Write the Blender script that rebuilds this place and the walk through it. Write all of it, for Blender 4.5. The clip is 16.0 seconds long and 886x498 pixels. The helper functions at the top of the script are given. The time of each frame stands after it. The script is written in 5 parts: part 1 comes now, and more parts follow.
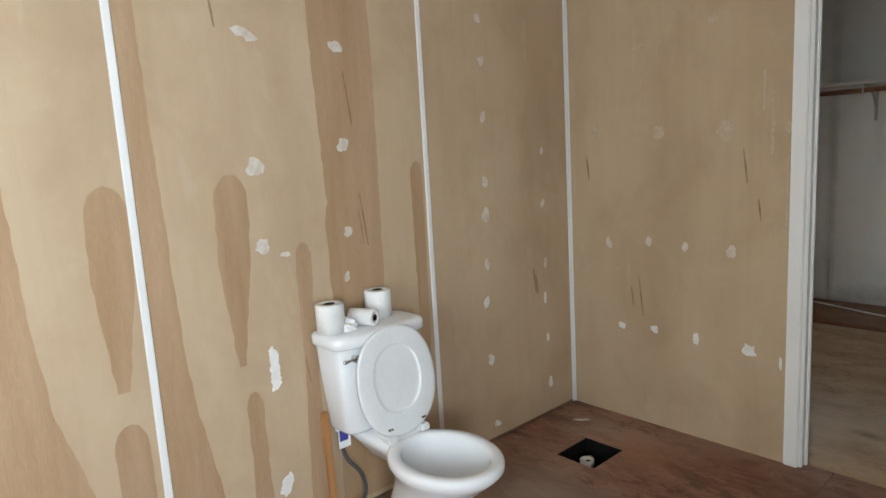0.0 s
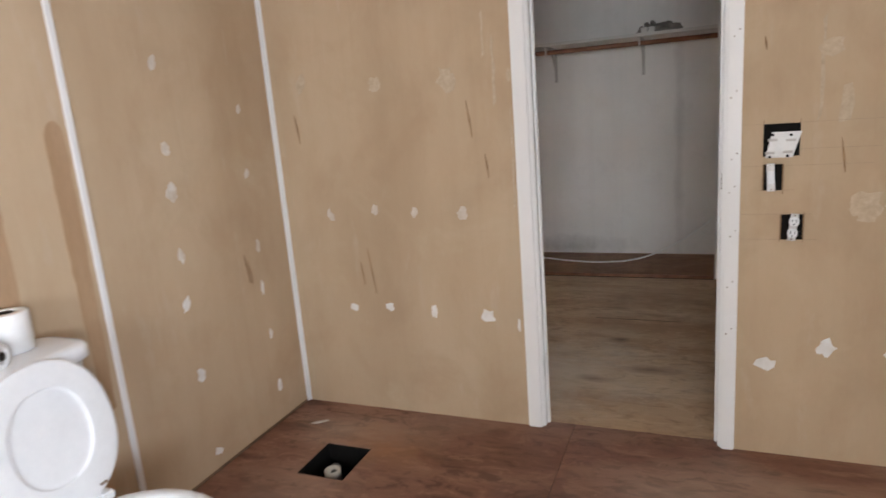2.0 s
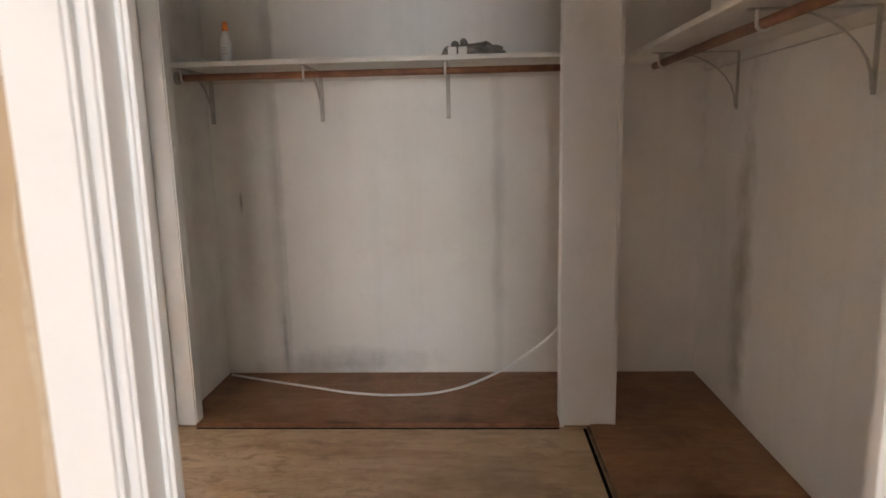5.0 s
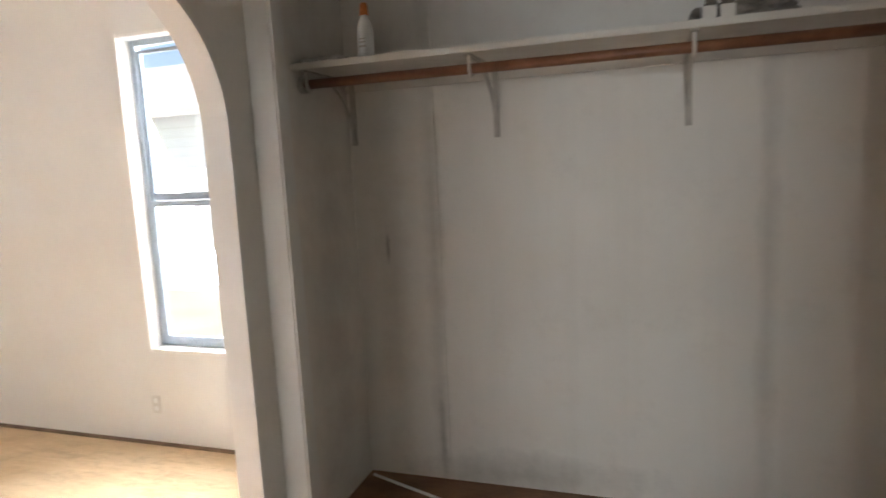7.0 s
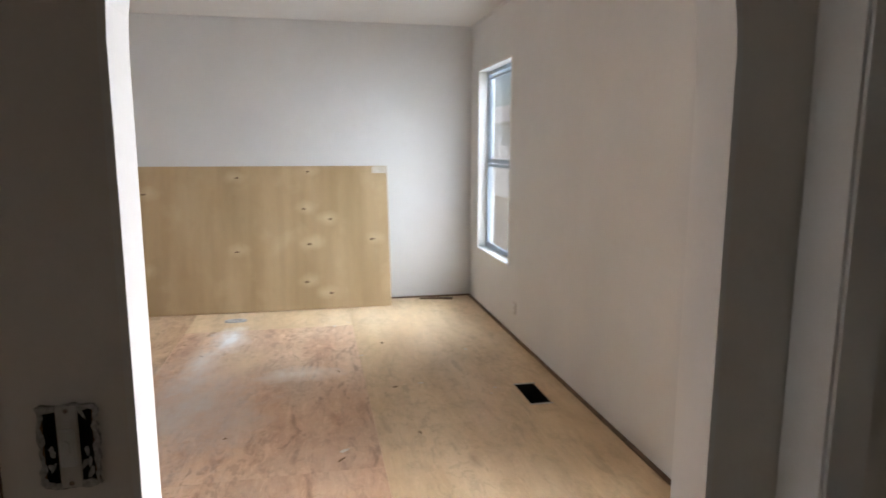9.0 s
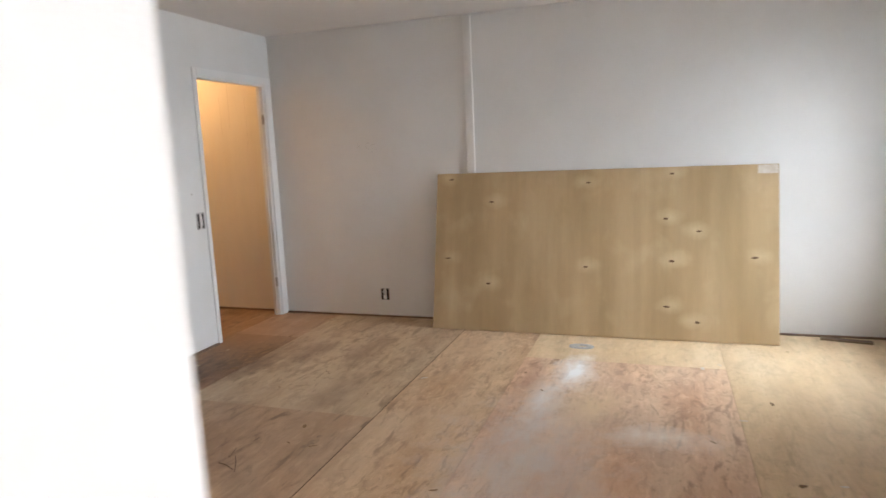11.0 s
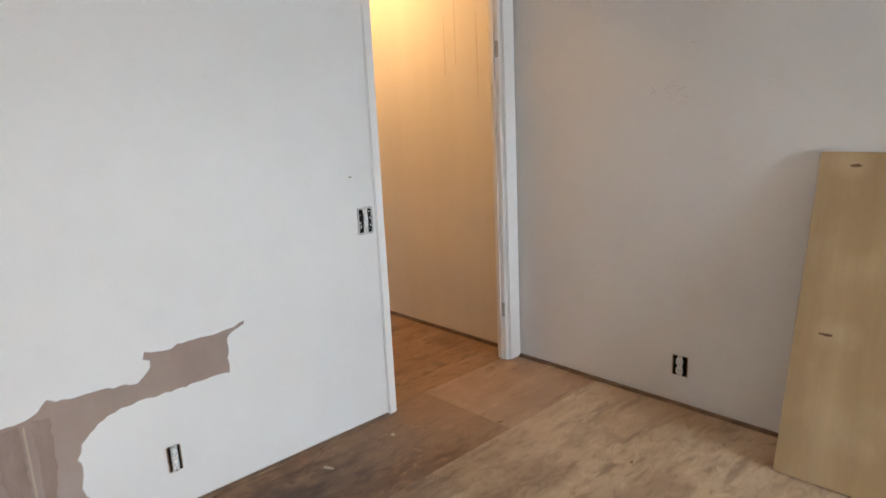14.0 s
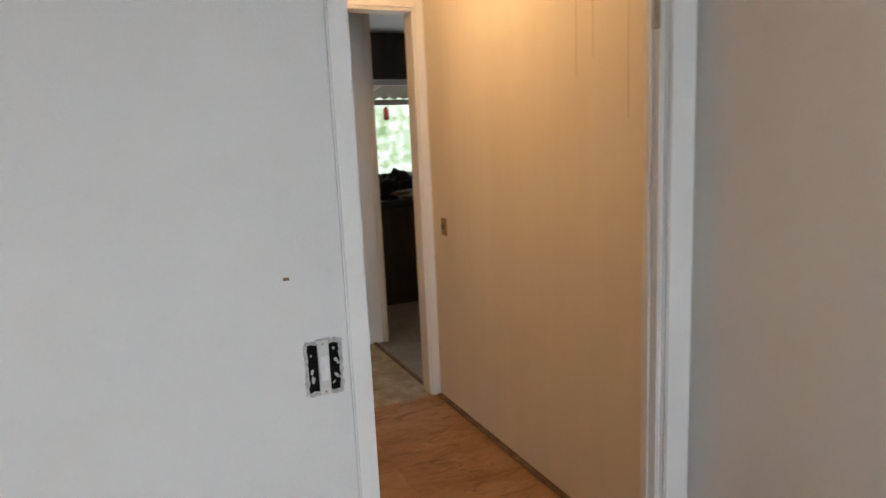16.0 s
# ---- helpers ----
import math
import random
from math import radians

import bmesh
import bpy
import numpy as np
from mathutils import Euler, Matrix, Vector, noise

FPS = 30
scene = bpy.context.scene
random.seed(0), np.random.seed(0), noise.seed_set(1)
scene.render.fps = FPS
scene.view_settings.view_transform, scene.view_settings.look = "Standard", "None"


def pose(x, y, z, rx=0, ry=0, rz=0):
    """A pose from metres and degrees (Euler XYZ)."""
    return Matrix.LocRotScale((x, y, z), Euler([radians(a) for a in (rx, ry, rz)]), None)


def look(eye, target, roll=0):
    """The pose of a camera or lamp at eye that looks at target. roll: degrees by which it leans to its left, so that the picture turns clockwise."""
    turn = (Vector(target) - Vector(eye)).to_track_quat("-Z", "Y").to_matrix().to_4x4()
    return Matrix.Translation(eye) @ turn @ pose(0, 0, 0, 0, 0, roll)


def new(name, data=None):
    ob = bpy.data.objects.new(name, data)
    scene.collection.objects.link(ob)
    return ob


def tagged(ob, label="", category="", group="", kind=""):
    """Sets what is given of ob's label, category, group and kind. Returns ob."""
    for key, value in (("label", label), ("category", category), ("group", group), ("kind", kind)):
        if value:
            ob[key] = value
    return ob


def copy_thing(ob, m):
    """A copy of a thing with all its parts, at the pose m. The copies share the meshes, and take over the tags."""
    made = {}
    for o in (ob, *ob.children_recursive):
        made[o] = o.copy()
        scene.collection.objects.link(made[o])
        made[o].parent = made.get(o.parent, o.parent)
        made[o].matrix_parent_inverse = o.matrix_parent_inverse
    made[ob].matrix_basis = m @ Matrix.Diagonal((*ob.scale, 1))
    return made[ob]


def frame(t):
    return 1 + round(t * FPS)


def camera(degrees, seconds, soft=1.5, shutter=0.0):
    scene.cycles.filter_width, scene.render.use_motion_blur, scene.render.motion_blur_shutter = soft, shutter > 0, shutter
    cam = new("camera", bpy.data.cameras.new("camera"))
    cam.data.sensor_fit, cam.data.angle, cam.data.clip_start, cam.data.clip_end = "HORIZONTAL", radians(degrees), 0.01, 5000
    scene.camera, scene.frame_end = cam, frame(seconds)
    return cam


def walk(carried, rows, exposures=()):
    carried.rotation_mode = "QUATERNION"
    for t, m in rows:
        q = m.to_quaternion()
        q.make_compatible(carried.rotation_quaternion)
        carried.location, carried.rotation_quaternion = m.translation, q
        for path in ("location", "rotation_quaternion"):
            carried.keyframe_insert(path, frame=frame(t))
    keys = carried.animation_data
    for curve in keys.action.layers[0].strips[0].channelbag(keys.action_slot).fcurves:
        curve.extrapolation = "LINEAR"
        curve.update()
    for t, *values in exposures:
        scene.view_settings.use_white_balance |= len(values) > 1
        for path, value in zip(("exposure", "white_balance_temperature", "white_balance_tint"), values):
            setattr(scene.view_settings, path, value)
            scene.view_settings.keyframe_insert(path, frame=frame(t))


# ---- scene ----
cam = camera(69.7, 16.0, 1.5, .3)
PATH = [
    (0, (0.815, 1.796, 1.386), (-0.657, 3.114, 1.08), -3.3),
    (0.5, (0.818, 1.835, 1.354), (-0.656, 3.147, 1.025), -3.7),
    (1, (0.718, 1.917, 1.331), (-0.615, 3.362, 0.964), -2.5),
    (1.5, (0.564, 2.013, 1.33), (-0.481, 3.673, 0.943), -4.4),
    (2, (0.518, 2.173, 1.303), (-0.234, 3.974, 0.868), -4.5),
    (2.5, (0.5, 2.458, 1.296), (-0.086, 4.332, 0.92), -3.9),
    (3, (0.46, 2.73, 1.279), (0.097, 4.656, 0.884), -2.0),
    (3.5, (0.347, 3.036, 1.305), (0.153, 4.992, 0.936), -2.9),
    (3.7, (0.331, 3.144, 1.292), (0.197, 5.107, 0.934), -2.8),
    (5.8, (0.138, 4.463, 1.343), (0.007, 6.431, 1.012), -0.3),
    (6, (0.113, 4.545, 1.339), (-0.114, 6.507, 1.027), -1.4),
    (6.5, (0.032, 4.82, 1.353), (-0.354, 6.764, 1.087), 0.6),
    (7, (-0.006, 5.061, 1.35), (-0.646, 6.936, 1.072), -2.9),
    (7.5, (0.043, 5.389, 1.367), (-1.152, 6.959, 1.041), -2.3),
    (8, (-0.085, 5.62, 1.347), (-1.578, 6.902, 0.99), -1.5),
    (8.5, (-0.235, 5.853, 1.371), (-1.954, 6.820, 1.038), -2.1),
    (9, (-0.385, 6.082, 1.348), (-2.32, 6.478, 1.034), 0.1),
    (9.2, (-0.451, 6.155, 1.345), (-2.407, 6.388, 0.997), -0.1),
    (11.3, (-1.349, 5.944, 1.393), (-3.15, 5.165, 1.008), -3.3),
    (11.5, (-1.486, 5.935, 1.402), (-3.225, 5.065, 0.936), -3.8),
    (12, (-1.856, 5.859, 1.422), (-3.447, 4.744, 0.95), -2.9),
    (12.5, (-2.207, 5.687, 1.402), (-3.759, 4.503, 0.967), -2.4),
    (13, (-2.58, 5.489, 1.41), (-4.058, 4.215, 0.972), -3.5),
    (13.5, (-2.965, 5.288, 1.412), (-4.287, 3.866, 0.934), -2.9),
    (14, (-3.326, 5.052, 1.409), (-4.657, 3.622, 0.981), -2.7),
    (14.5, (-3.674, 4.82, 1.387), (-4.894, 3.272, 1.047), -3.6),
    (15, (-4.02, 4.587, 1.386), (-5.174, 2.986, 1.063), -2.7),
    (15.5, (-4.336, 4.334, 1.384), (-5.428, 2.688, 1.072), -4.7),
    (16, (-4.679, 4.075, 1.407), (-5.487, 2.277, 1.07), -2.6),
]
EXPOSURES = [(0.0, .04, 6200, 8), (1.2, .20, 6200, 11), (2.0, .48, 6300, 17), (3.5, .74, 6400, 18), (5.8, 1.22, 6850, 17), (6.5, 1.00, 6700, 15), (7.2, .60, 6550, 13),
             (8.0, .08, 6350, 13), (9.0, -.54, 6550, 15), (11.3, -.50, 6700, 15), (12.5, -.24, 6350, 12), (14.5, -.42, 6550, 13), (15.5, -.58, 6550, 13), (16.0, -.80, 6600, 13)]
walk(cam, [(t, look(eye, target, roll)) for t, eye, target, roll in PATH], EXPOSURES)

# ---- light ----
world = bpy.data.worlds.new("world")
scene.world = world
world.use_nodes = True
wn = world.node_tree
sky = wn.nodes.new("ShaderNodeTexSky")
sky.sky_type, sky.sun_disc, sky.sun_elevation, sky.sun_rotation = "NISHITA", False, radians(59), radians(180)
wn.links.new(sky.outputs[0], wn.nodes["Background"].inputs[0])
wn.nodes["Background"].inputs[1].default_value = 0.15


def area(name, m, sx, sy, watts, colour):
    data = bpy.data.lights.new(name, "AREA")
    data.shape, data.size, data.size_y, data.energy, data.color = "RECTANGLE", sx, sy, watts, colour
    ob = new(name, data)
    ob.matrix_world = m
    return ob


# sky light in the windows of bedroom and kitchen and the assumed bathroom ones, and the ceiling bulb of the hall
for x, tone in ((-1.945, (.92, .965, 1.0)), (-5.281, (.74, .885, 1.0))):
    lamp = area("window_light", look((x, 9.40, 2.10), (x, 8.50, 1.63)), 2.3, 4.3, 590, tone)
    lamp.data.spread = radians(122)
area("window_light", look((2.29, .95, 1.45), (0, .95, 1.45)), 1.06, 1.06, 60, (.82, .92, 1.0)).data.spread = radians(122)
# south bathroom lamp is added, its window unseen, to light doorway and closet
area("window_light", look((.85, -.19, 1.45), (.60, 4, 1.40)), 1.06, 1.02, 35, (.83, .925, 1.0)).data.spread = radians(150)
area("window_light", look((-7.36, -1.56, 1.53), (-7.36, 3, 1.3)), 2.3, .8, 16, (.90, .97, 1.0))
bulb = bpy.data.lights.new("hall_bulb", "POINT")
bulb.energy, bulb.color, bulb.shadow_soft_size = 25, (1.0, .63, .30), .09
new("hall_bulb", bulb).location = (-5.50, 1.75, 2.28)

sun = bpy.data.lights.new("sun", "SUN")
sun.energy, sun.angle, sun.color = 5.0, radians(.5), (1.0, .96, .90)
new("sun", sun).matrix_world = look((0, -6, 10), (0, 0, 0))

# ---- plan, metres ----
H = 2.39           # ceiling
YN = 7.487         # bedroom north wall, inner face
XW = -6.003        # bedroom west wall
YS = 2.793         # bedroom south wall
XA = -1.20         # bathroom west wall and arch wall
XB = -1.285        # their bedroom side
YB = 4.50          # bathroom north wall
YC = 7.45          # closet back
W1 = (-2.40, -1.49)  # windows, from and to
W2 = (-5.737, -4.826)
WZ = (.477, 1.997)


# ---- materials ----
def nodes_of(name, rough=.7, metal=0.0):
    m = bpy.data.materials.new(name)
    m.use_nodes = True
    nt = m.node_tree
    b = nt.nodes["Principled BSDF"]
    b.inputs["Roughness"].default_value = rough
    b.inputs["Metallic"].default_value = metal
    return m, nt, b


def coords(nt, scale=(1, 1, 1), offset=(0, 0, 0)):
    geo = nt.nodes.new("ShaderNodeNewGeometry")
    mp = nt.nodes.new("ShaderNodeMapping")
    mp.inputs["Scale"].default_value = scale
    mp.inputs["Location"].default_value = offset
    nt.links.new(geo.outputs["Position"], mp.inputs["Vector"])
    return mp.outputs[0]


def noise_tex(nt, vec, scale, detail=5, rough=.6, distort=0.0):
    n = nt.nodes.new("ShaderNodeTexNoise")
    n.inputs["Scale"].default_value, n.inputs["Detail"].default_value = scale, detail
    n.inputs["Roughness"].default_value, n.inputs["Distortion"].default_value = rough, distort
    nt.links.new(vec, n.inputs["Vector"])
    return n.outputs["Fac"]


def ramp(nt, fac, stops):
    r = nt.nodes.new("ShaderNodeValToRGB")
    el = r.color_ramp.elements
    while len(el) < len(stops):
        el.new(.5)
    for e, (p, c) in zip(el, stops):
        e.position = p
        e.color = (*c, 1) if isinstance(c, tuple) else (c, c, c, 1)
    nt.links.new(fac, r.inputs[0])
    return r.outputs[0]


def mix(nt, fac, a, b, kind="MIX"):
    m = nt.nodes.new("ShaderNodeMix")
    m.data_type, m.blend_type = "RGBA", kind
    for k, v in ((0, fac), (6, a), (7, b)):
        if isinstance(v, (int, float)):
            m.inputs[k].default_value = v if k == 0 else (v, v, v, 1)
        elif isinstance(v, tuple):
            m.inputs[k].default_value = (*v, 1)
        else:
            nt.links.new(v, m.inputs[k])
    return m.outputs[2]


def maths(nt, op, a, b=0.0):
    m = nt.nodes.new("ShaderNodeMath")
    m.operation = op
    m.use_clamp = True
    for k, v in ((0, a), (1, b)):
        if isinstance(v, (int, float)):
            m.inputs[k].default_value = v
        else:
            nt.links.new(v, m.inputs[k])
    return m.outputs[0]


def blob(nt, place, size, ragged=.5, soft=.35):
    """A ragged spot at a place of the plan, 1 inside and 0 outside."""
    geo = nt.nodes.new("ShaderNodeNewGeometry")
    mp = nt.nodes.new("ShaderNodeMapping")
    mp.vector_type = "TEXTURE"
    mp.inputs["Location"].default_value, mp.inputs["Scale"].default_value = place, size
    nt.links.new(geo.outputs["Position"], mp.inputs["Vector"])
    length = nt.nodes.new("ShaderNodeVectorMath")
    length.operation = "LENGTH"
    nt.links.new(mp.outputs[0], length.inputs[0])
    n = noise_tex(nt, geo.outputs["Position"], 5.0, 6, .65)
    add = nt.nodes.new("ShaderNodeMath")
    add.operation = "MULTIPLY_ADD"
    nt.links.new(n, add.inputs[0])
    add.inputs[1].default_value = ragged * 2
    half = nt.nodes.new("ShaderNodeMath")
    half.operation = "MULTIPLY"
    half.inputs[1].default_value = .5
    nt.links.new(length.outputs["Value"], half.inputs[0])
    nt.links.new(half.outputs[0], add.inputs[2])
    return ramp(nt, add.outputs[0], [(max(0, ragged + .75 - soft - .4), 1.0), (min(1, ragged + .75 + soft - .4), 0.0)])


def bump(nt, b, fac, strength=.15, dist=.01):
    n = nt.nodes.new("ShaderNodeBump")
    n.inputs["Strength"].default_value, n.inputs["Distance"].default_value = strength, dist
    nt.links.new(fac, n.inputs["Height"])
    nt.links.new(n.outputs[0], b.inputs["Normal"])


def two_tone(name, dark, light, scale=(1, 1, 1), size=4.0, rough=.7, grain=60.0, relief=.1, metal=0.0, tint=.08):
    m, nt, b = nodes_of(name, rough, metal)
    v = coords(nt, scale)
    c = ramp(nt, noise_tex(nt, v, size), [(.3, dark), (.7, light)])
    g = noise_tex(nt, v, grain, 3)
    c = mix(nt, .18, c, g, "OVERLAY")
    info = nt.nodes.new("ShaderNodeObjectInfo")
    shade = ramp(nt, info.outputs["Random"], [(0, 1 - tint), (1, 1.0)])
    c = mix(nt, 1.0, c, shade, "MULTIPLY")
    nt.links.new(c, b.inputs["Base Color"])
    bump(nt, b, g, relief)
    return m


def plywood(name, tones, along=(1, 12, 12), spots=(), rough=.6, grain=3.0, tint=.12, wear=.4):
    """Veneer: long figure along one axis, fine grain, sheet by sheet a little different, with stains at known places."""
    m, nt, b = nodes_of(name, rough)
    info = nt.nodes.new("ShaderNodeObjectInfo")
    v = coords(nt, along)
    shift = nt.nodes.new("ShaderNodeVectorMath")
    shift.operation = "ADD"
    comb = nt.nodes.new("ShaderNodeCombineXYZ")
    mul = nt.nodes.new("ShaderNodeMath")
    mul.operation = "MULTIPLY"
    mul.inputs[1].default_value = 40
    nt.links.new(info.outputs["Random"], mul.inputs[0])
    nt.links.new(mul.outputs[0], comb.inputs[0])
    nt.links.new(mul.outputs[0], comb.inputs[1])
    nt.links.new(v, shift.inputs[0])
    nt.links.new(comb.outputs[0], shift.inputs[1])
    figure = noise_tex(nt, shift.outputs[0], grain * .35, 6, .6, .8)
    c = ramp(nt, figure, [(.28, tones[0]), (.5, tones[1]), (.72, tones[2])])
    fine = noise_tex(nt, shift.outputs[0], grain * 6, 4, .7)
    c = mix(nt, .35, c, ramp(nt, fine, [(.3, .35), (.7, .62)]), "OVERLAY")
    scuff = noise_tex(nt, coords(nt, (1, 1, 1)), 2.3, 8, .7, .6)
    c = mix(nt, ramp(nt, scuff, [(.42, 0.0), (.70, .65)]), c, tuple(t * .55 for t in tones[0]))
    flake = noise_tex(nt, coords(nt, (3, 9, 5)), 4.5, 7, .72, .4)
    c = mix(nt, ramp(nt, flake, [(.50, 0.0), (.66, wear)]), c, tuple(t * .6 for t in tones[0]))
    c = mix(nt, ramp(nt, flake, [(.30, wear * .8), (.44, 0.0)]), c, tuple(min(1, t * 1.18) for t in tones[2]))
    for place, size, colour, amount in spots:
        f = maths(nt, "MULTIPLY", blob(nt, place, size), amount)
        streak = noise_tex(nt, coords(nt, (2, 5, 5)), 3.0, 6, .7)
        f = maths(nt, "MULTIPLY", f, ramp(nt, streak, [(.3, .25), (.6, 1.0)]))
        c = mix(nt, f, c, colour)
    shade = ramp(nt, info.outputs["Random"], [(0, 1 - tint), (1, 1.0)])
    c = mix(nt, 1.0, c, shade, "MULTIPLY")
    nt.links.new(c, b.inputs["Base Color"])
    nt.links.new(ramp(nt, scuff, [(.3, rough - .12), (.7, rough + .15)]), b.inputs["Roughness"])
    bump(nt, b, fine, .12)
    return m


def subfloor(name, tones, spots=(), tears=.45, dust=.3, turn=28):
    """Old plywood subfloor: soft veneer bands, short slanted tears in the veneer, dull traffic dust, stains and painted
    sheen at known places.
    """
    m, nt, b = nodes_of(name, .62)
    info = nt.nodes.new("ShaderNodeObjectInfo")
    geo = nt.nodes.new("ShaderNodeNewGeometry")
    shift = nt.nodes.new("ShaderNodeVectorMath")
    shift.operation = "MULTIPLY_ADD"
    nt.links.new(info.outputs["Random"], shift.inputs[0])
    shift.inputs[1].default_value = (17, 31, 0)
    nt.links.new(geo.outputs["Position"], shift.inputs[2])
    wide = nt.nodes.new("ShaderNodeMapping")
    wide.inputs["Scale"].default_value = (.55, 3.2, 1)
    nt.links.new(shift.outputs[0], wide.inputs["Vector"])
    c = ramp(nt, noise_tex(nt, wide.outputs[0], 1.5, 4, .5, .5), [(.30, tones[0]), (.5, tones[1]), (.70, tones[2])])
    fibre_map = nt.nodes.new("ShaderNodeMapping")
    fibre_map.inputs["Scale"].default_value = (6, 90, 1)
    nt.links.new(shift.outputs[0], fibre_map.inputs["Vector"])
    fibre = noise_tex(nt, fibre_map.outputs[0], 1.0, 4, .6)
    c = mix(nt, .16, c, fibre, "OVERLAY")
    slant = nt.nodes.new("ShaderNodeMapping")
    slant.inputs["Rotation"].default_value = (0, 0, radians(turn))
    slant.inputs["Scale"].default_value = (2.6, 10, 1)
    nt.links.new(shift.outputs[0], slant.inputs["Vector"])
    tear = noise_tex(nt, slant.outputs[0], 1.3, 5, .62, .6)
    where = ramp(nt, noise_tex(nt, shift.outputs[0], 1.1, 3, .5), [(.36, .1), (.56, 1.0)])
    dark = maths(nt, "MULTIPLY", ramp(nt, tear, [(.56, 0.0), (.66, tears)]), where)
    c = mix(nt, dark, c, tuple(t * .52 for t in tones[0]))
    pale = maths(nt, "MULTIPLY", ramp(nt, tear, [(.32, tears * .8), (.44, 0.0)]), where)
    c = mix(nt, pale, c, tuple(min(.9, t * 1.12) for t in tones[2]))
    mottle = noise_tex(nt, coords(nt, (1.0, 1.6, 1), (7, 3, 0)), 4.2, 7, .68, .5)
    c = mix(nt, ramp(nt, mottle, [(.50, 0.0), (.72, .55)]), c, tuple(t * .72 for t in tones[0]))
    c = mix(nt, ramp(nt, mottle, [(.26, .45), (.42, 0.0)]), c, tuple(min(.9, t * 1.1) for t in tones[2]))
    chip_map = nt.nodes.new("ShaderNodeMapping")
    chip_map.inputs["Rotation"].default_value = (0, 0, radians(turn + 12))
    chip_map.inputs["Scale"].default_value = (5.5, 13, 1)
    nt.links.new(shift.outputs[0], chip_map.inputs["Vector"])
    chip = noise_tex(nt, chip_map.outputs[0], 1.4, 7, .7, 1.1)
    worn = ramp(nt, noise_tex(nt, coords(nt, (1, 1, 1), (11, 2, 0)), .9, 4, .55), [(.38, .15), (.58, 1.0)])
    c = mix(nt, maths(nt, "MULTIPLY", ramp(nt, chip, [(.53, 0.0), (.60, tears * .8)]), worn), c, tuple(t * .62 for t in tones[0]))
    c = mix(nt, maths(nt, "MULTIPLY", ramp(nt, chip, [(.38, tears * .7), (.45, 0.0)]), worn), c, tuple(min(.9, t * 1.15) for t in tones[2]))
    film = ramp(nt, noise_tex(nt, coords(nt, (.8, 1.2, 1), (2, 5, 0)), 1.3, 5, .55, .4), [(.45, 0.0), (.72, dust)])
    c = mix(nt, film, c, (.52, .42, .32))
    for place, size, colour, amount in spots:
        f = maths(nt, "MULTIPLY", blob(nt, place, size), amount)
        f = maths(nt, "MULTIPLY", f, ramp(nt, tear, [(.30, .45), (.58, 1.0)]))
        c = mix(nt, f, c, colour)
    speck = noise_tex(nt, coords(nt, (1, 1, 1)), 38, 3, .6)
    c = mix(nt, ramp(nt, speck, [(.68, 0.0), (.76, .5)]), c, tuple(t * .5 for t in tones[0]))
    nt.links.new(c, b.inputs["Base Color"])
    b.inputs["Specular IOR Level"].default_value = .35
    nt.links.new(ramp(nt, film, [(0, .56), (1, .85)]), b.inputs["Roughness"])
    bump(nt, b, chip, .22, .006)
    return m


KNOTS = ((-.77, .99), (-1.10, 1.17), (-1.11, .55), (-.78, .36), (-.04, 1.12), (-.05, .50), (.50, .85), (.72, .76), (.54, .55), (.51, .23), (.71, .13), (.54, 1.17), (1.07, .58))


def birch(name):
    """Rotary-cut birch face: broad soft bands across the sheet, pale cloudy figure, hardly any fibre."""
    m, nt, b = nodes_of(name, .55)
    c = ramp(nt, noise_tex(nt, coords(nt, (.6, 2.6, .35)), 1.5, 3, .45, .3), [(.30, (.36, .245, .12)), (.5, (.43, .30, .158)), (.70, (.49, .355, .20))])
    cloud = noise_tex(nt, coords(nt, (1, 2.0, 1.7), (4, 0, 2)), 2.2, 4, .5, .25)
    c = mix(nt, ramp(nt, cloud, [(.54, 0.0), (.78, .5)]), c, (.57, .44, .265))
    c = mix(nt, ramp(nt, cloud, [(.26, .35), (.42, 0.0)]), c, (.35, .23, .105))
    for k, (u, v) in enumerate(KNOTS):
        halo = blob(nt, (-5.715 - v * .225 + .01, 5.503 + u + (.03, -.03, .02)[k % 3], v * .974 + .015), (.2, .10, .06), .45, .4)
        c = mix(nt, maths(nt, "MULTIPLY", halo, .62), c, (.60, .47, .29))
    band = noise_tex(nt, coords(nt, (1, 14, .5)), 1.6, 3, .5)
    c = mix(nt, .10, c, band, "OVERLAY")
    fine = noise_tex(nt, coords(nt, (20, 110, 9)), 1.0, 3, .6)
    c = mix(nt, .07, c, fine, "OVERLAY")
    nt.links.new(c, b.inputs["Base Color"])
    bump(nt, b, fine, .05)
    return m


